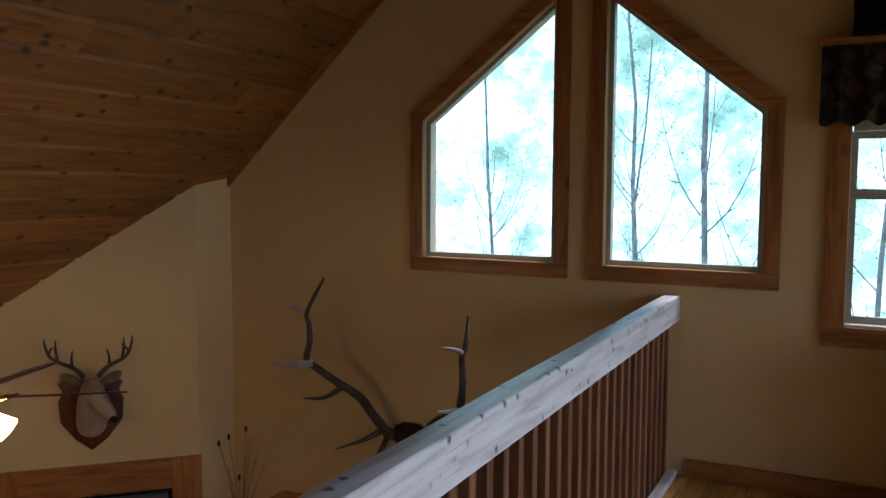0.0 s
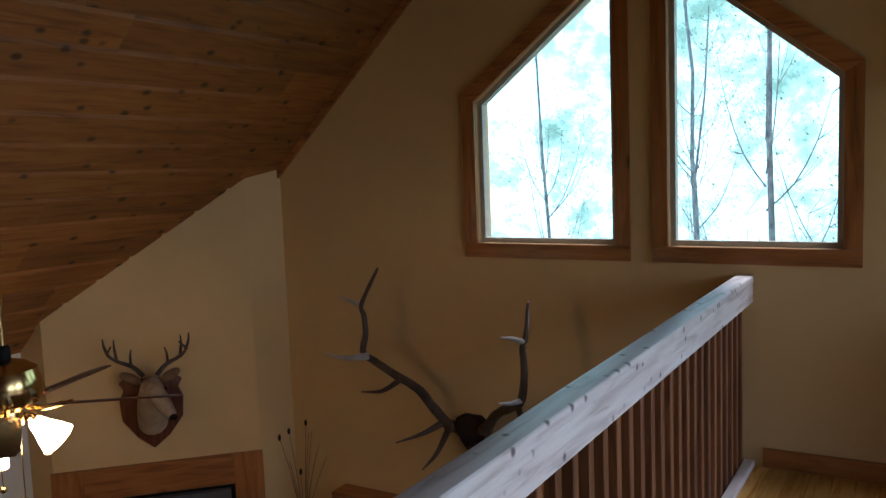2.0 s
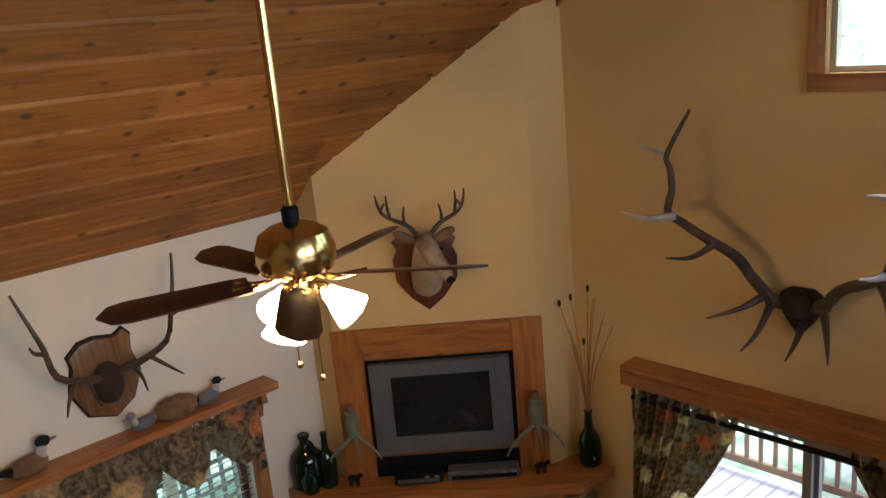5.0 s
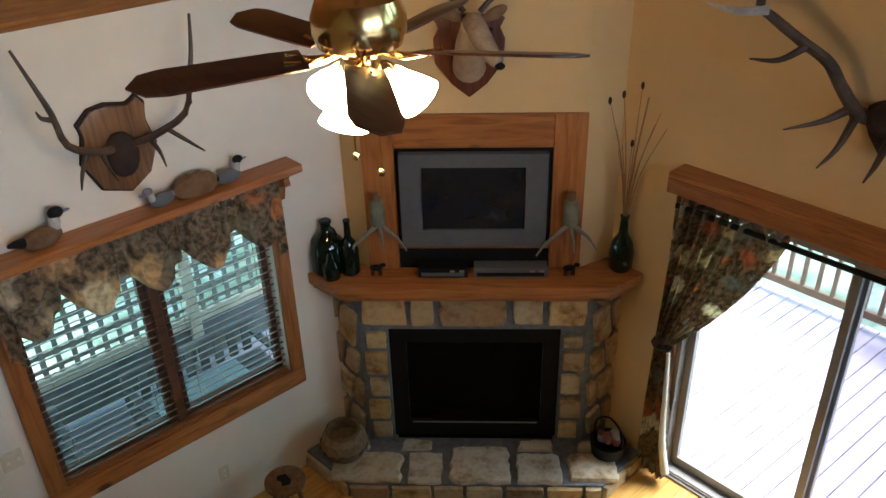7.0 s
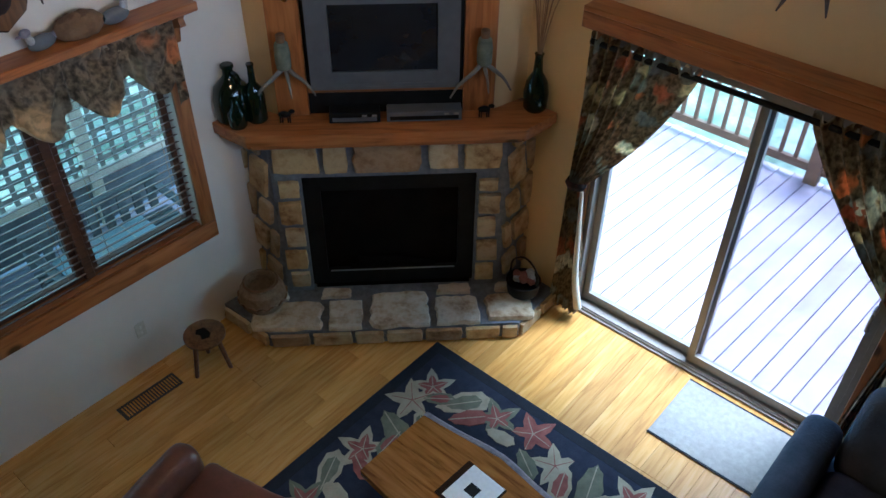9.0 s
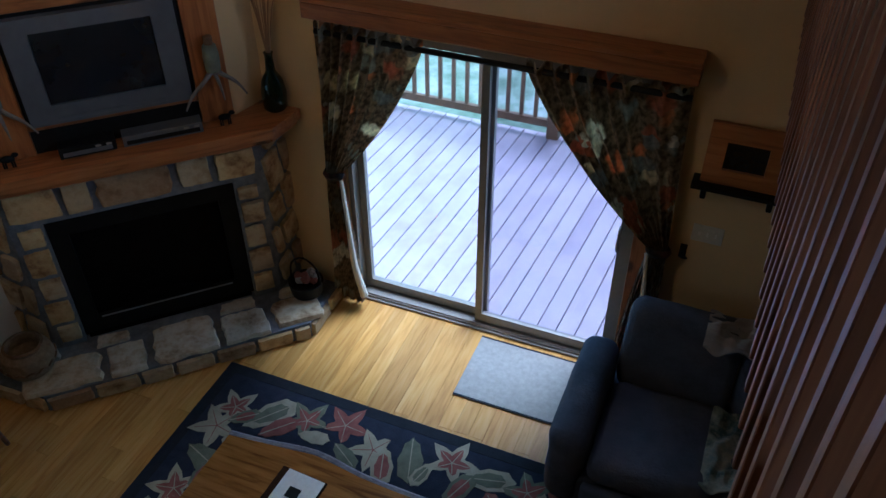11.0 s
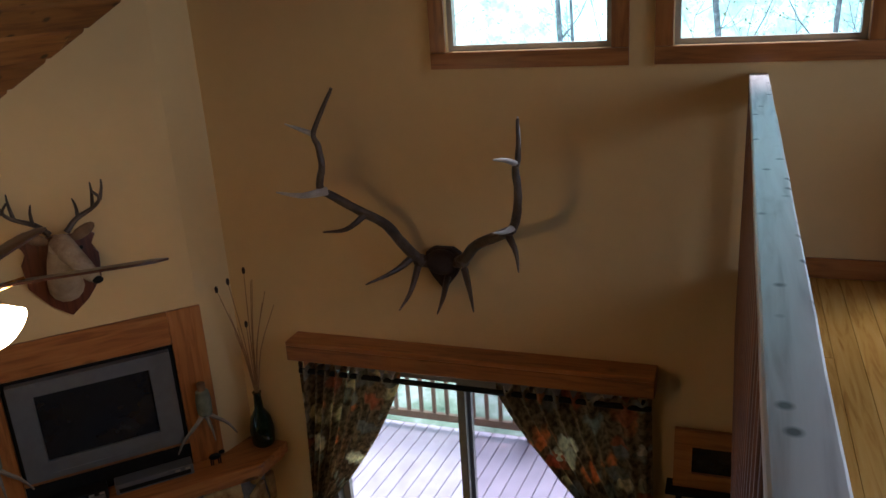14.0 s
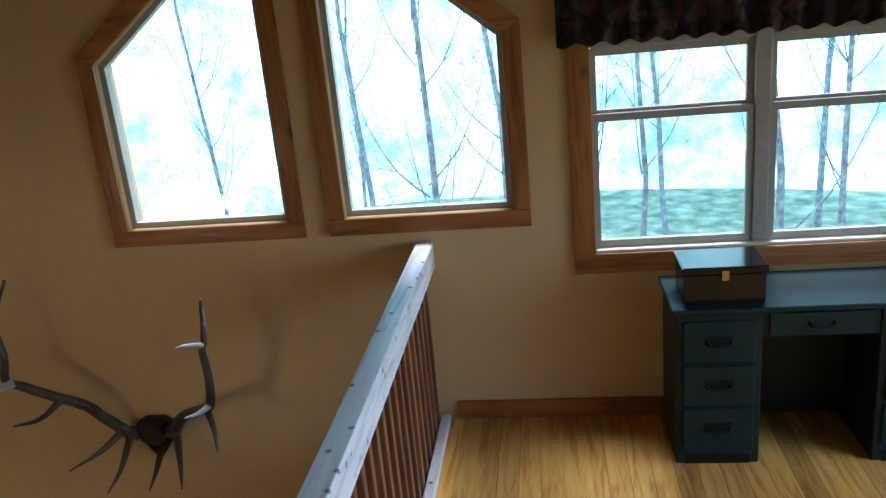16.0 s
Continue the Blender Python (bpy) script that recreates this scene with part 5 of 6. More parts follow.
def rug_leaf(x, y, kind, s, turn, mats, lift):
    m = Matrix.Translation((x, y, 0)) @ Matrix.Rotation(turn, 4, "Z")
    l = part("leaf", moved(slab(leaf_outline(kind, s), 0.0115, 0.0135 + lift), m), mats[0], rug, "", False)
    part("leaf_heart", moved(slab([(a * 0.66, c * 0.66) for a, c in leaf_outline(kind, s)], 0.0136 + lift, 0.0142 + lift), m), mats[1], l, "", False)
    for k in range(5 if kind == 0 else 0):
        a = 2 * math.pi * k / 5
        part("leaf_rib", moved(slab([(0, -0.003), (s * 0.75, -0.0015), (s * 0.75, 0.0015), (0, 0.003)], 0.0143 + lift, 0.0147 + lift), m @ Matrix.Rotation(a, 4, "Z")), LEAF_CREAM if mats[1] is LEAF_RED else LEAF_RED, l, "", False)
    if kind:
        part("leaf_vein", moved(slab([(-s * 0.9, -0.004), (s * 0.8, -0.003), (s * 0.8, 0.003), (-s * 0.9, 0.004)], 0.0143 + lift, 0.0148 + lift), m), LEAF_CREAM, l, "", False)


combos = [(LEAF_CREAM, LEAF_RED), (LEAF_CREAM, LEAF_GREEN), (LEAF_GREEN, LEAF_RED), (LEAF_RED, LEAF_RED), (LEAF_CREAM, LEAF_CREAM), (LEAF_GREEN, LEAF_GREEN)]
k = 0
x = RX0 + 0.25
while x < RX1 - 0.1:
    rug_leaf(x, RY1 - 0.26 + random.uniform(-0.07, 0.07), k % 2 * (k % 3 > 0), random.uniform(0.16, 0.2), random.uniform(0, 6), combos[k % 6], 0.0006 * (k % 3))
    rug_leaf(x + 0.1, RY1 - 0.4 + random.uniform(-0.03, 0.05), 1, random.uniform(0.1, 0.15), random.uniform(0, 6), combos[(k + 2) % 6], 0.002 + 0.0006 * (k % 2))
    x += 0.24
    k += 1
y = RY1 - 0.5
while y > RY0 + 0.1:
    rug_leaf(RX0 + 0.26 + random.uniform(-0.06, 0.06), y, k % 2 * (k % 3 > 0), random.uniform(0.15, 0.19), random.uniform(0, 6), combos[k % 6], 0.0006 * (k % 3))
    rug_leaf(RX0 + 0.38 + random.uniform(-0.05, 0.04), y - 0.1, 1, random.uniform(0.1, 0.14), random.uniform(0, 6), combos[(k + 3) % 6], 0.002)
    y -= 0.24
    k += 1

ct = thing("coffee_table", (0, 0, 0), "live-edge wooden slab coffee table on the rug", "coffee table")
edge = [(1.89, -1.72), (2.1, -1.70), (2.4, -1.66), (2.7, -1.70), (3.1, -1.71), (3.3, -1.68), (3.3, -2.24), (2.9, -2.27), (2.5, -2.22), (2.2, -2.25), (1.88, -2.22)]
part("top", slab(edge, 0.39, 0.45, 0.008), SLAB, ct, "honey coloured slab top")
part("bark_edge", horn([(x, y + 0.012, 0.425) for x, y in edge[:6]], 0.028, 0.028, None, 4, 8), BARK_EDGE, ct, "grey bark edge")
for x, y in ((2.05, -1.85), (3.15, -1.85), (2.05, -2.1), (3.15, -2.1)):
    part("leg", tube([(x, y, 0.014), (x, y, 0.389)], [0.05, 0.04], 10), SLAB, ct)
bk = thing("booklet", (2.42, -1.93, 0.452), "white booklet in a dark folder on the table", "booklet", -3)
part("folder", box(-0.14, -0.14, 0.0, 0.13, 0.13, 0.012, 0.002), BOX, bk, "dark folder")
part("cover", box(-0.1, -0.125, 0.0125, 0.12, 0.125, 0.016, 0.001), WHITE, bk, "white card cover")
part("mark", box(-0.035, -0.03, 0.0162, 0.035, 0.035, 0.0168), BLACK, bk, "plain black square")
cn = thing("ornament", (2.75, -2.05, 0.452), "small dark carved ornament on the table", "ornament")
b = lathe([(0.05, 0), (0.055, 0.01), (0.04, 0.03), (0.05, 0.07), (0.03, 0.1)], 9)
for v in b.verts:
    v.co += noise.noise_vector(v.co * 60) * 0.008
part("body", b, BLACK, cn)

dm = thing("door_mat", (0, 0, 0.001), "grey woven mat inside the patio door", "mat")
part("mat_body", box(2.79, -0.63, 0.0, 3.74, -0.06, 0.01, 0.003), MAT, dm)
for y in (-0.63, -0.073):
    part("binding", box(2.79, y, 0.0102, 3.74, y + 0.012, 0.012), RUG_EDGE, dm)
vent = thing("floor_vent", (0.22, -2.53, 0.0), "dark metal floor register", "vent")
part("frame", moved(pierced([(-0.065, -0.21), (0.065, -0.21), (0.065, 0.21), (-0.065, 0.21)], [[(-0.05, -0.195), (0.05, -0.195), (0.05, 0.195), (-0.05, 0.195)]], 0.004), Matrix.Translation((0, 0, 0.006))), VENT_METAL, vent, "", False)
for i in range(20):
    part("slat", box(-0.05, -0.195 + i * 0.0197, 0.001, 0.05, -0.187 + i * 0.0197, 0.005), VENT_METAL, vent)
st = thing("stool", (0.3, -2.1, 0.0), "small round wooden stool with a painted bear top", "stool")
part("seat", moved(lathe([(0.12, 0.0), (0.135, 0.008), (0.135, 0.028), (0.125, 0.034)], 24), Matrix.Translation((0, 0, 0.28))), BURL, st)
part("emblem", moved(slab([(-0.06, -0.02), (-0.03, -0.045), (0.0, -0.03), (0.04, -0.045), (0.06, 0.0), (0.03, 0.03), (-0.04, 0.03)], 0, 0.001), Matrix.Translation((0, 0, 0.3145))), BLACK, st, "dark painted animal shape")
for k in range(3):
    a = 0.6 + k * 2.1
    part("leg", tube([(0.13 * math.cos(a), 0.13 * math.sin(a), 0), (0.08 * math.cos(a), 0.08 * math.sin(a), 0.285)], [0.014, 0.018], 8), BLIND, st)
pot = thing("basket_pot", (0.25, -1.58, HEARTH + 0.006), "round wicker pot with dark opening on the hearth", "pot")
b = lathe([(0.1, 0.0), (0.14, 0.03), (0.165, 0.1), (0.15, 0.17), (0.115, 0.2), (0.12, 0.225), (0.105, 0.225), (0.1, 0.2), (0.13, 0.12), (0.1, 0.03)], 28)
part("body", b, WICKER, pot)
part("rim", moved(lathe([(0.112, 0), (0.124, 0.008), (0.112, 0.018)], 24, None, False), Matrix.Translation((0, 0, 0.215))), HIDE, pot)
for k in range(14):
    a = k * 0.449
    part("weave_band", horn([(0.166 * math.cos(a), 0.166 * math.sin(a), 0.09), (0.17 * math.cos(a + 0.2), 0.17 * math.sin(a + 0.2), 0.11), (0.166 * math.cos(a + 0.4), 0.166 * math.sin(a + 0.4), 0.09)], 0.007, 0.007, None, 2, 6), BURL, pot)
bs = thing("cone_basket", (1.53, -0.27, HEARTH + 0.004), "dark handled basket of pine cones on the hearth", "basket")
part("bowl", lathe([(0.08, 0.0), (0.11, 0.02), (0.125, 0.12), (0.11, 0.12), (0.09, 0.04)], 22), BLACK, bs)
part("handle", horn([(-0.12, 0, 0.11), (-0.1, 0, 0.25), (0, 0, 0.32), (0.1, 0, 0.25), (0.12, 0, 0.11)], 0.007, 0.007), BLACK, bs)
random.seed(3)
for k in range(9):
    a, r = random.uniform(0, 6.3), random.uniform(0, 0.07)
    b = ball((r * math.cos(a), r * math.sin(a), 0.13 + random.uniform(0, 0.03)), (0.035, 0.03, 0.03), None, 9, 7)
    for v in b.verts:
        v.co += noise.noise_vector(v.co * 90) * 0.012
    part("cone", b, TIP if k % 2 else LEAF_RED, bs)

# blue-grey loveseat facing into the room, its back near the gable wall
ls = thing("loveseat", (3.54, -0.2, 0.0), "blue-grey plush reclining loveseat with throws", "sofa")
part("base", cushion(0.02, -0.95, 0.05, 1.75, -0.08, 0.3, 0.05, None, 0.006), LOVESEAT, ls)
for x0 in (0.0, 1.55):
    part("arm", cushion(x0, -0.98, 0.04, x0 + 0.22, -0.12, 0.62, 0.09, None, 0.012, x0), LOVESEAT, ls, "padded rolled arm")
for k, x0 in enumerate((0.225, 0.89)):
    part("seat_cushion", cushion(x0, -0.98, 0.28, x0 + 0.655, -0.3, 0.48, 0.08, None, 0.012, 3 + k), LOVESEAT, ls)
    part("back_cushion", moved(cushion(x0, -0.16, 0.0, x0 + 0.655, 0.06, 0.6, 0.09, None, 0.014, 6 + k), Matrix.Translation((0, -0.16, 0.32)) @ Matrix.Rotation(radians(-12), 4, "X")), LOVESEAT, ls)
    part("footrest", cushion(x0, -1.04, 0.06, x0 + 0.655, -0.97, 0.32, 0.03, None, 0.006, 9 + k), LOVESEAT, ls)
for at, lab, mat_, sz in (((4.45, -0.36, 0.87), "pale crumpled throw over the loveseat back", PALE_THROW, (0.5, 0.3)), ((4.55, -0.85, 0.45), "blue and cream patterned throw on the loveseat seat", THROW, (0.42, 0.55))):
    t = thing("throw_blanket", at, lab, "blanket")
    b = bmesh.new()
    bmesh.ops.create_grid(b, x_segments=36, y_segments=30, size=0.5)
    for v in b.verts:
        u = v.co.copy()
        v.co.x *= sz[0]
        v.co.y *= sz[1]
        v.co.z = 0.05 + 0.05 * noise.noise(u * 4) + 0.03 * noise.noise(u * 9) - (0.25 * max(0, abs(u.y) - 0.3) if mat_ is PALE_THROW else 0.0)
    bmesh.ops.solidify(b, geom=b.faces[:], thickness=0.012)
    part("cloth", b, mat_, t)
lc = thing("leather_armchair", (1.62, -3.05, 0.0), "brown leather armchair seen from behind its arm", "armchair", 14)
part("base", cushion(-0.42, -0.4, 0.05, 0.42, 0.4, 0.4, 0.07), LEATHER, lc)
part("seat_cushion", cushion(-0.28, -0.38, 0.38, 0.28, 0.4, 0.52, 0.06, None, 0.012, 2), LEATHER, lc)
for x0 in (-0.45, 0.25):
    part("arm", cushion(x0, -0.42, 0.3, x0 + 0.2, 0.38, 0.66, 0.09, None, 0.012, 4 + x0), LEATHER, lc)
part("backrest", cushion(-0.4, -0.5, 0.35, 0.4, -0.25, 1.0, 0.1, None, 0.015, 7), LEATHER, lc)

# ---- loft ----
dk = thing("desk", (5.42, -0.04, LOFT_Z), "dark green painted kneehole desk under the loft window", "desk")
DW, DD, DH = 1.2, 0.42, 0.76
part("top", box(-0.02, -DD - 0.02, DH - 0.025, DW + 0.02, 0.0, DH, 0.005), DESK, dk, "glossy green desk top")
for x0 in (0.0, DW - 0.36):
    ped = part("pedestal", box(x0, -DD, 0.0, x0 + 0.36, -0.01, DH - 0.026, 0.004), DESK, dk)
    for k in range(3):
        dr_ = part("drawer", box(x0 + 0.03, -DD - 0.014, 0.09 + k * 0.21, x0 + 0.33, -DD + 0.002, 0.28 + k * 0.21, 0.004), DESK, ped)
        # thin black plate paints the shade of a recess at the pedestal's foot
        part("plinth_cut", box(x0 + 0.04, -DD - 0.003, 0.0, x0 + 0.32, -DD - 0.001, 0.05), BLACK, ped) if k == 0 else None
        hb = part("pull", moved(horn([(-0.05, 0, 0.0), (-0.04, -0.02, -0.015), (0.04, -0.02, -0.015), (0.05, 0, 0.0)], 0.006, 0.006), Matrix.Translation((x0 + 0.18, -DD - 0.015, 0.19 + k * 0.21))), BLACK, ped, "dark metal pull")
        part("pull_plate", box(x0 + 0.12, -DD - 0.017, 0.175 + k * 0.21, x0 + 0.24, -DD - 0.0145, 0.215 + k * 0.21, 0.001), BLACK, ped)
part("back_panel", box(0.361, -0.05, 0.04, DW - 0.361, -0.025, DH - 0.151, 0.003), DESK, dk)
mid = part("apron", box(0.361, -DD + 0.01, DH - 0.15, DW - 0.361, -0.02, DH - 0.026, 0.003), DESK, dk)
part("drawer", box(0.39, -DD - 0.002, DH - 0.14, DW - 0.39, -DD + 0.009, DH - 0.035, 0.003), DESK, mid)
part("pull", moved(horn([(-0.05, 0, 0.0), (-0.04, -0.02, -0.015), (0.04, -0.02, -0.015), (0.05, 0, 0.0)], 0.006, 0.006), Matrix.Translation((DW / 2, -DD - 0.003, DH - 0.08))), BLACK, mid)
bx = thing("keepsake_box", (5.63, -0.3, LOFT_Z + DH + 0.001), "dark lacquered wooden box on the desk", "box")
part("body", box(-0.17, -0.12, 0.0, 0.17, 0.12, 0.135, 0.004), BOX, bx)
part("lid", box(-0.178, -0.128, 0.136, 0.178, 0.128, 0.17, 0.005), BOX, bx, "glossy dark lid")
part("clasp", box(-0.015, -0.132, 0.11, 0.015, -0.1285, 0.155, 0.001), BRASS, bx)
vl = thing("loft_valance", (0, 0, 0), "dark gathered floral valance over the loft window", "valance")
b = bmesh.new()
grid = []
for j in range(9):
    v = j / 8
    grid.append([b.verts.new((4.97 + 1.58 * i / 140, -0.07 + 0.016 * math.sin(i * 0.62 + 0.6 * math.sin(i * 0.21)) * (0.4 + v), 5.12 - v * (0.37 + 0.012 * math.sin(i * 0.62)))) for i in range(141)])
for j in range(8):
    for i in range(140):
        b.faces.new((grid[j][i], grid[j][i + 1], grid[j + 1][i + 1], grid[j + 1][i]))
bmesh.ops.solidify(b, geom=b.faces[:], thickness=0.004)
part("cloth", b, DARKCLOTH, vl)
part("top_board", box(4.95, -0.12, 5.122, 6.57, -0.002, 5.15, 0.004), TRIM_X, vl, "pine valance board")
sp = thing("shelf_speaker", (5.2, -0.07, 5.151), "black box standing on the valance board", "speaker")
part("case", box(-0.1, -0.05, 0.0, 0.1, 0.05, 0.26, 0.006), BLACK, sp)
part("grille", box(-0.085, -0.054, 0.02, 0.085, -0.0505, 0.24, 0.001), SOOT, sp)

# ---- side porch ----
pd = thing("porch_deck", (0, 0, 0), "grey plank porch outside the side window", "deck")
pd["kind"] = "structure"
pb = mesh_of(box(-0.066, -3.6, -0.03, 0.066, 3.6, 0.0, 0.003), "plank", PORCH)
for i in range(12):
    o = new("plank", pb)
    o.parent = pd
    o.location = (-0.25 - 0.14 * i, -3.4, -0.12)
# out-of-view slab, added to keep sun and sky off the porch
structure("porch_roof", box(-3.0, -7.2, 2.42, -0.17, 0.15, 2.5), CEDAR, "unseen boarded roof added to shade the porch", "roof")
lt = thing("lattice_screen", (-1.78, -3.4, -0.12), "cream lattice screen along the porch", "lattice")
for z in (0.42, 1.55):
    part("rail", box(-0.03, -3.6, z, 0.03, 3.6, z + 0.09, 0.004), LATTICE, lt)
for y in (-3.5, -1.75, 0.0, 1.75, 3.5):
    part("post", box(-0.05, y - 0.05, 0.0, 0.05, y + 0.05, 2.3, 0.005), LATTICE, lt)
part("lower_panel", box(-0.012, -3.6, 0.02, 0.012, 3.6, 0.419), GREYWOOD, lt, "weathered boards below the lattice")
st_v = mesh_of(box(-0.006, -0.02, 0.51, 0.006, 0.02, 1.55), "strip", SHADED_STRIP)
st_h = mesh_of(box(-0.012, -3.6, -0.02, -0.0065, 3.6, 0.02), "strip", SHADED_STRIP)
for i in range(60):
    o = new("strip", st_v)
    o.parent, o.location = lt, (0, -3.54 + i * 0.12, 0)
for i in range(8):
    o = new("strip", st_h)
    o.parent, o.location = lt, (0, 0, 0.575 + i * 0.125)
for y, lab in ((-2.0, "weathered slatted porch bench by the window"), (-3.35, "weathered slatted porch chair")):
    bn = thing("porch_bench", (-0.8, y, -0.12), lab, "bench")
    w2 = 0.55 if y > -3 else 0.35
    for k in range(6):
        part("seat_slat", box(-0.25 + k * 0.085, -w2, 0.42, -0.18 + k * 0.085, w2, 0.445, 0.004), GREYWOOD, bn)
    for k in range(9):
        part("back_slat", box(-0.3, -w2 + k * (2 * w2 / 9), 0.46, -0.27, -w2 + 0.07 + k * (2 * w2 / 9), 0.70, 0.004), GREYWOOD, bn)
    part("top_rail", box(-0.31, -w2, 0.70, -0.25, w2, 0.75, 0.006), GREYWOOD, bn)
    for x in (-0.25, 0.2):
        for s in (-w2 + 0.05, w2 - 0.05):
            part("leg", box(x - 0.03, s - 0.03, 0.0, x + 0.03, s + 0.03, 0.42, 0.004), GREYWOOD, bn)
    for s in (-w2, w2 - 0.06):
        part("arm", box(-0.28, s, 0.6, 0.25, s + 0.06, 0.63, 0.005), GREYWOOD, bn)
pad = thing("seat_pad", (-0.78, -2.0, 0.326), "pale blue canvas pad on the porch bench", "cushion")
part("pad", cushion(-0.24, -0.42, 0.0, 0.22, 0.3, 0.06, 0.02, None, 0.006), CUSHION, pad)
for y in (-0.24, -0.06, 0.12):
    part("stitch_line", box(-0.235, y - 0.004, 0.061, 0.215, y + 0.004, 0.064), LINING, pad)
# ---- outdoors ----
structure("ground", box(-160, -120, -2.62, 160, 200, -2.6), GRASS, "grassy slope around the cabin", "ground")
deck = thing("deck", (0, 0, 0), "pinkish grey plank deck outside the patio door", "deck")
deck["kind"] = "structure"
for k in range(4):
    part("joist", box(-6 + k * 4, 0.2, -0.4, -5.9 + k * 4, 2.9, -0.16), CEDAR, deck)
plank_a = mesh_of(box(-0.066, -1.38, -0.03, 0.066, 1.38, 0.0, 0.004), "plank", DECK)
DECK_TURN = radians(-4)
for i in range(76):
    o = new("plank", plank_a)
    o.parent = deck
    o.matrix_basis = Matrix.Translation((-4.6 + i * 0.14, 1.57, -0.12)) @ Matrix.Rotation(DECK_TURN, 4, "Z")
part("underlay", box(-7.5, 0.17, -0.2, 7.5, 3.0, -0.155), CEDAR, deck)
dr = thing("deck_railing", (0, 2.9, -0.12), "cedar deck railing with square balusters", "railing")
part("top_rail", box(-7, -0.05, 0.86, 7.5, 0.06, 0.9, 0.005), CEDAR, dr)
part("bottom_rail", box(-7, -0.02, 0.1, 7.5, 0.03, 0.18, 0.005), CEDAR, dr)
db = mesh_of(box(-0.018, -0.018, 0.18, 0.018, 0.018, 0.86, 0.002), "baluster", CEDAR)
for i in range(100):
    o = new("baluster", db)
    o.parent, o.location = dr, (-6.9 + i * 0.143, 0.005, 0)
for x in (-4.6, -1.2, 2.45, 5.6):
    part("post", box(x - 0.06, -0.06, -0.03, x + 0.06, 0.06, 1.0, 0.008), CEDAR, dr)
random.seed(7)


def tree(x, y, h, r, leaves, label):
    t = thing("tree", (x, y, -2.6), label, "tree", random.uniform(0, 360), "trees beyond the deck")
    lean = Vector((random.uniform(-0.06, 0.06), random.uniform(-0.06, 0.06), 1))
    pts = [lean * (h * k / 6) + Vector((random.uniform(-0.1, 0.1), random.uniform(-0.1, 0.1), 0)) * (k > 0) for k in range(7)]
    limbs = bmesh.new()
    tips = []
    for k in range(15):
        f = random.uniform(0.22, 0.97)
        p = lean * (h * f)
        a = random.uniform(0, 6.3)
        ln = h * random.uniform(0.06, 0.13) * (1.3 - f)
        out = Vector((math.cos(a), math.sin(a), 0))
        q = [p, p + out * ln * 0.45 + Vector((0, 0, ln * 0.45)), p + out * ln * 0.8 + Vector((0, 0, ln * 1.15)), p + out * ln + Vector((random.uniform(-0.1, 0.1), 0, ln * 1.9))]
        horn(q, r * (1.1 - f) * 0.24 + 0.005, 0.003, limbs, 2, 5)
        tips += q[1:]
        for c in range(6):
            a2 = a + random.uniform(-1.4, 1.4)
            b0 = q[1 + c % 3]
            e = b0 + Vector((math.cos(a2), math.sin(a2), random.uniform(0.3, 1.4))) * ln * random.uniform(0.25, 0.5)
            horn([b0, (b0 + e) / 2 + Vector((0, 0, -0.04)), e], 0.006, 0.0025, limbs, 2, 4)
            tips.append(e)
    part("trunk", tube(pts, [r * (1 - 0.13 * k) for k in range(7)], 8), BARK, t)
    part("limbs", limbs, BARK, t)
    lv = bmesh.new()
    for k in range(leaves):
        c = random.choice(tips) + Vector((random.gauss(0, 0.45), random.gauss(0, 0.45), random.gauss(0, 0.4)))
        s = random.uniform(0.012, 0.03)
        n = Vector((random.gauss(0, 1), random.gauss(0, 1), random.gauss(0, 1))).normalized()
        u = n.orthogonal().normalized() * s
        v = n.cross(u)
        lv.faces.new([lv.verts.new(c + q) for q in (u, v * 0.5, -u, -v * 0.5)])
    me = bpy.data.meshes.new("crown")
    lv.to_mesh(me)
    lv.free()
    me.materials.append(LEAVES)
    o = new("crown", me)
    o.parent = t


for x, y, h, r, n in ((3.2, 7.5, 11, 0.13, 500), (5.3, 9, 12, 0.1, 700), (6.6, 11, 12, 0.12, 900), (8.6, 9.5, 13, 0.15, 900), (1.0, 12, 10, 0.1, 1200), (-2.0, 13, 11, 0.12, 1400), (-5.0, 11, 10, 0.12, 1300), (4.0, 15, 14, 0.16, 1600), (7.8, 16, 13, 0.14, 1800), (11, 14, 12, 0.15, 1600), (-8, 15, 13, 0.16, 1500), (0.0, 18, 14, 0.18, 1800), (12.5, 20, 14, 0.18, 1600), (-7, 2, 10, 0.14, 900), (-9, -3, 11, 0.15, 900), (-8, 7, 10, 0.14, 900)):
    tree(x, y, h, r * 0.6, n * 2, "slender woodland tree with pale spring leaves")
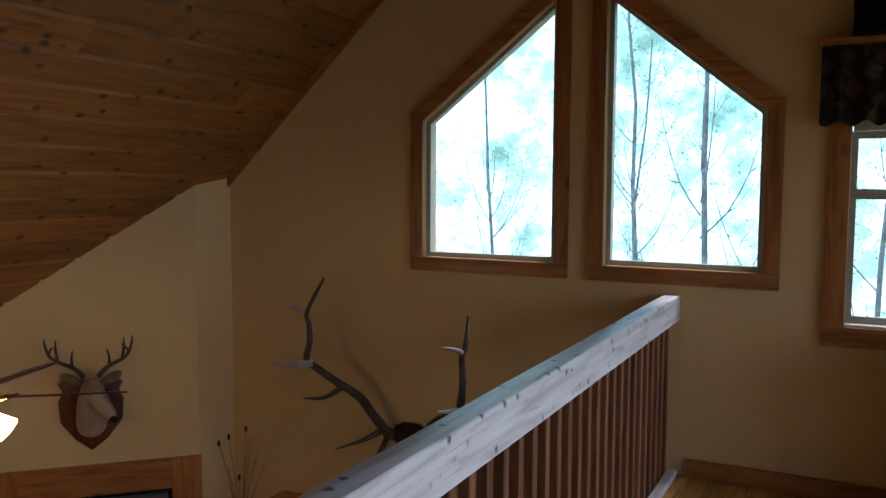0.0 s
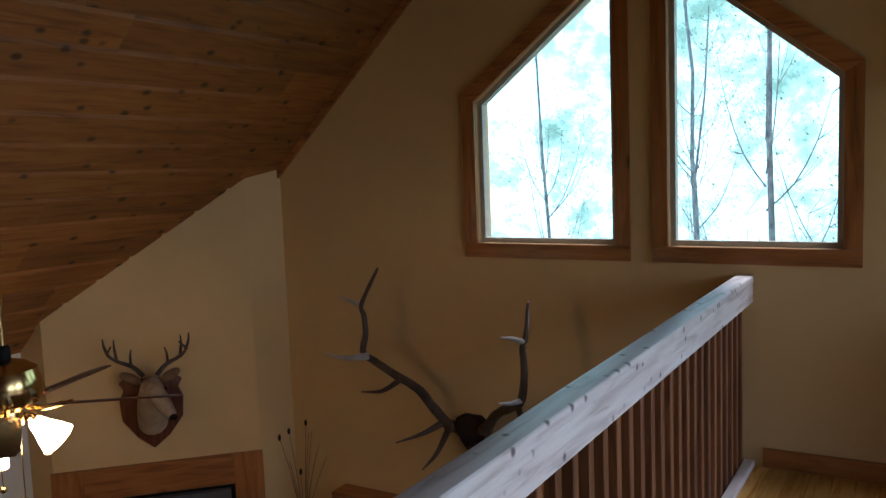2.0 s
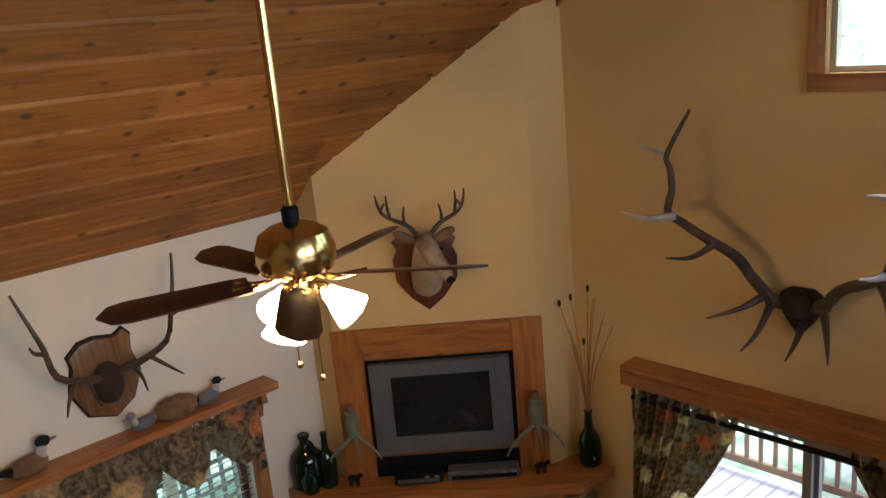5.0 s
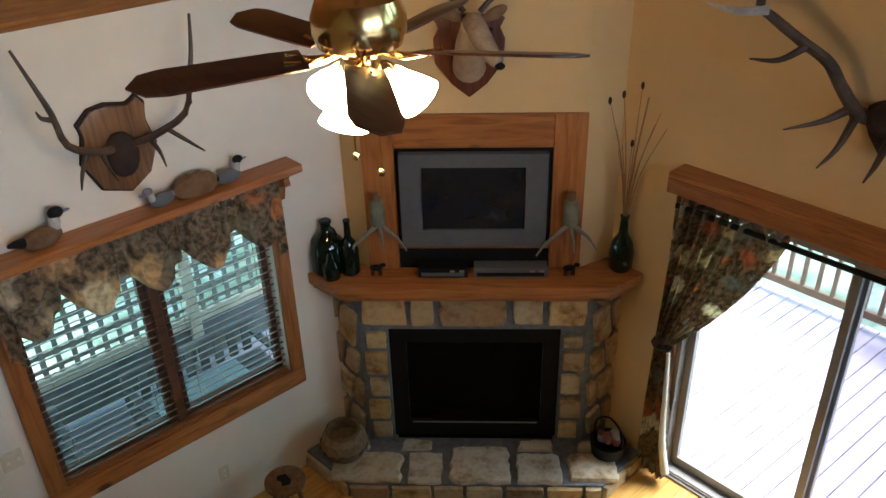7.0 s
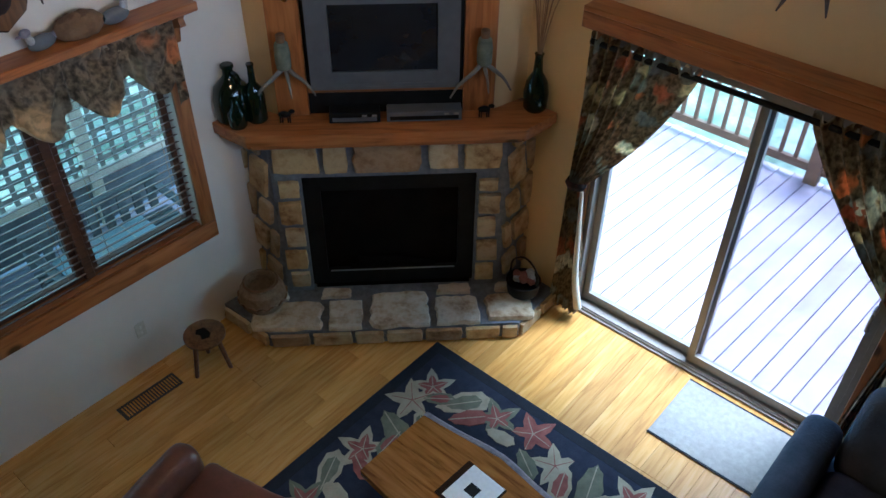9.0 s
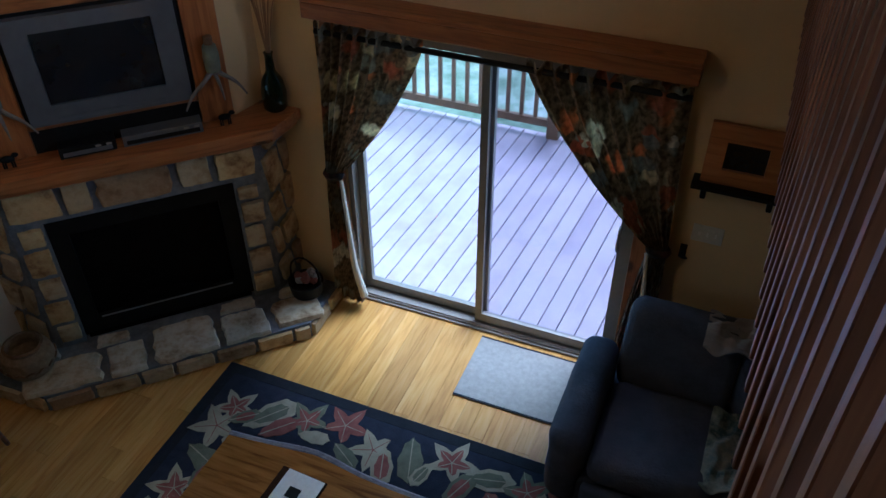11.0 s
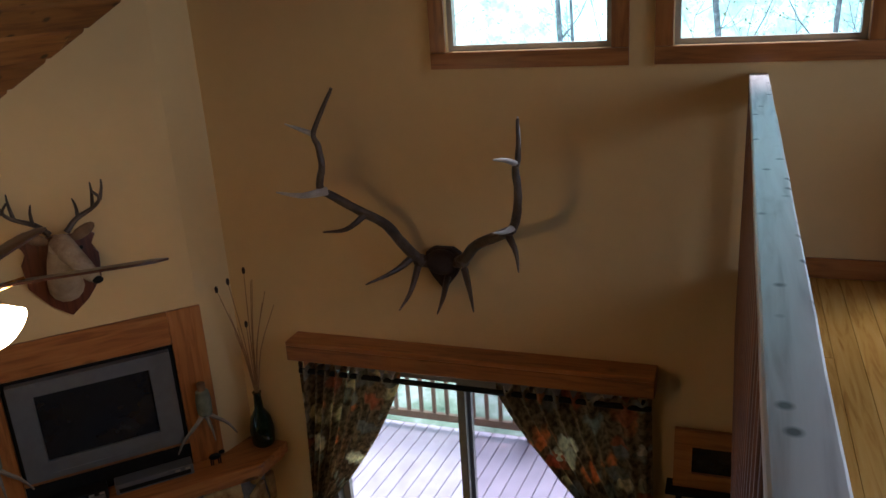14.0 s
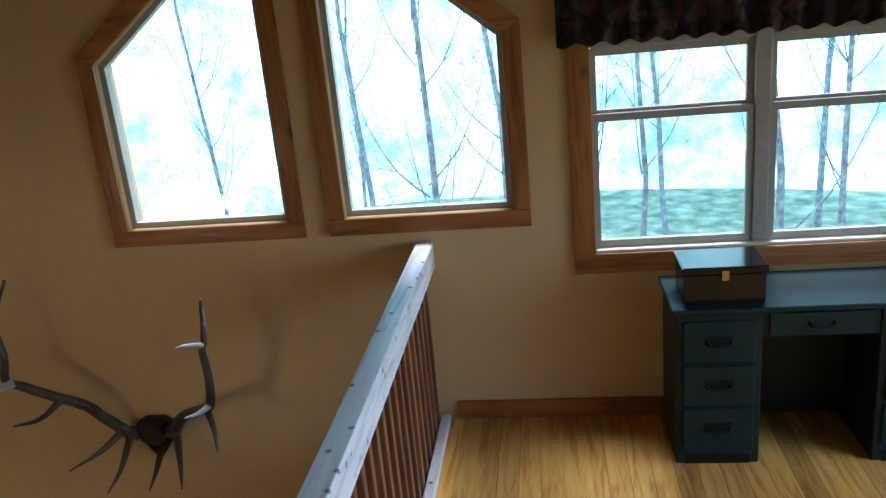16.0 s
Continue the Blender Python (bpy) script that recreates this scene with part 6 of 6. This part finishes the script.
# far hillside woods; the surface glows in place of bright hazy daylight
bd_mat, nt, b = base("glowing_woods", 1.0)
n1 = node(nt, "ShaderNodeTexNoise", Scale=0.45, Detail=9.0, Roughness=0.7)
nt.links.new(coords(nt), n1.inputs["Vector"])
woods_glow = ramp(nt, n1.outputs["Fac"], [(0.34, (0.12, 0.22, 0.18)), (0.45, (0.26, 0.42, 0.38)), (0.56, (0.54, 0.77, 0.76)), (0.68, (0.9, 1, 1))])
nt.links.new(woods_glow, b.inputs["Base Color"])
nt.links.new(woods_glow, b.inputs["Emission Color"])
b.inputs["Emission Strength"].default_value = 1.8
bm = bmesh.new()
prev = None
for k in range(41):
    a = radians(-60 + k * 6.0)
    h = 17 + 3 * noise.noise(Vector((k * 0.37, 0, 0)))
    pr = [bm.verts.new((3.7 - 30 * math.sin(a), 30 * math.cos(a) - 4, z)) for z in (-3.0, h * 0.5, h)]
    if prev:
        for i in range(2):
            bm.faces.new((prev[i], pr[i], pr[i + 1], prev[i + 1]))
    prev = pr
structure("backdrop", bm, bd_mat, "glowing backdrop of pale green hillside woods", "backdrop")
# ---- floor boards ----
random.seed(21)
lower = thing("floor", (0, 0, 0), "varnished honey oak strip floor", "floor")
lower["kind"] = "structure"
upper = thing("loft_floor", (0, 0, LOFT_Z), "varnished knotty pine plank floor of the loft", "floor")
upper["kind"] = "structure"
lengths = (0.9, 1.4, 2.0)
PW = 0.1


def strips_over(parent, x0, x1, y0, y1, pieces, rest, material):
    strips = [mesh_of(box(0.0008, 0.0008, -0.02, PW - 0.0008, ln - 0.0012, 0.0, 0.0007), "board", material) for ln in lengths]
    joined = bmesh.new()
    x = x0
    while x < x1 - 0.01:
        y = y1 - 0.001
        while y > y0:
            k = random.randrange(3)
            y -= lengths[k]
            if pieces(x, y):
                o = new("board", strips[k])
                o.parent, o.location = parent, (x, y, 0)
            else:
                box(x + 0.0008, y + 0.0008, -0.02, x + PW - 0.0008, y + lengths[k] - 0.0012, 0, 0, joined)
        x += PW
    o = part(rest, joined, material, parent, "", False)
    o["kind"] = "stuff"


strips_over(lower, 0.0, RIGHT - 0.05, -5.0, 0.0, lambda x, y: x < 4.4, "far_boards", FLOOR)
strips_over(upper, LOFT_X + 0.0, RIGHT - 0.05, -5.5, 0.0, lambda x, y: y > -3.5, "far_boards", LOFT_PINE)
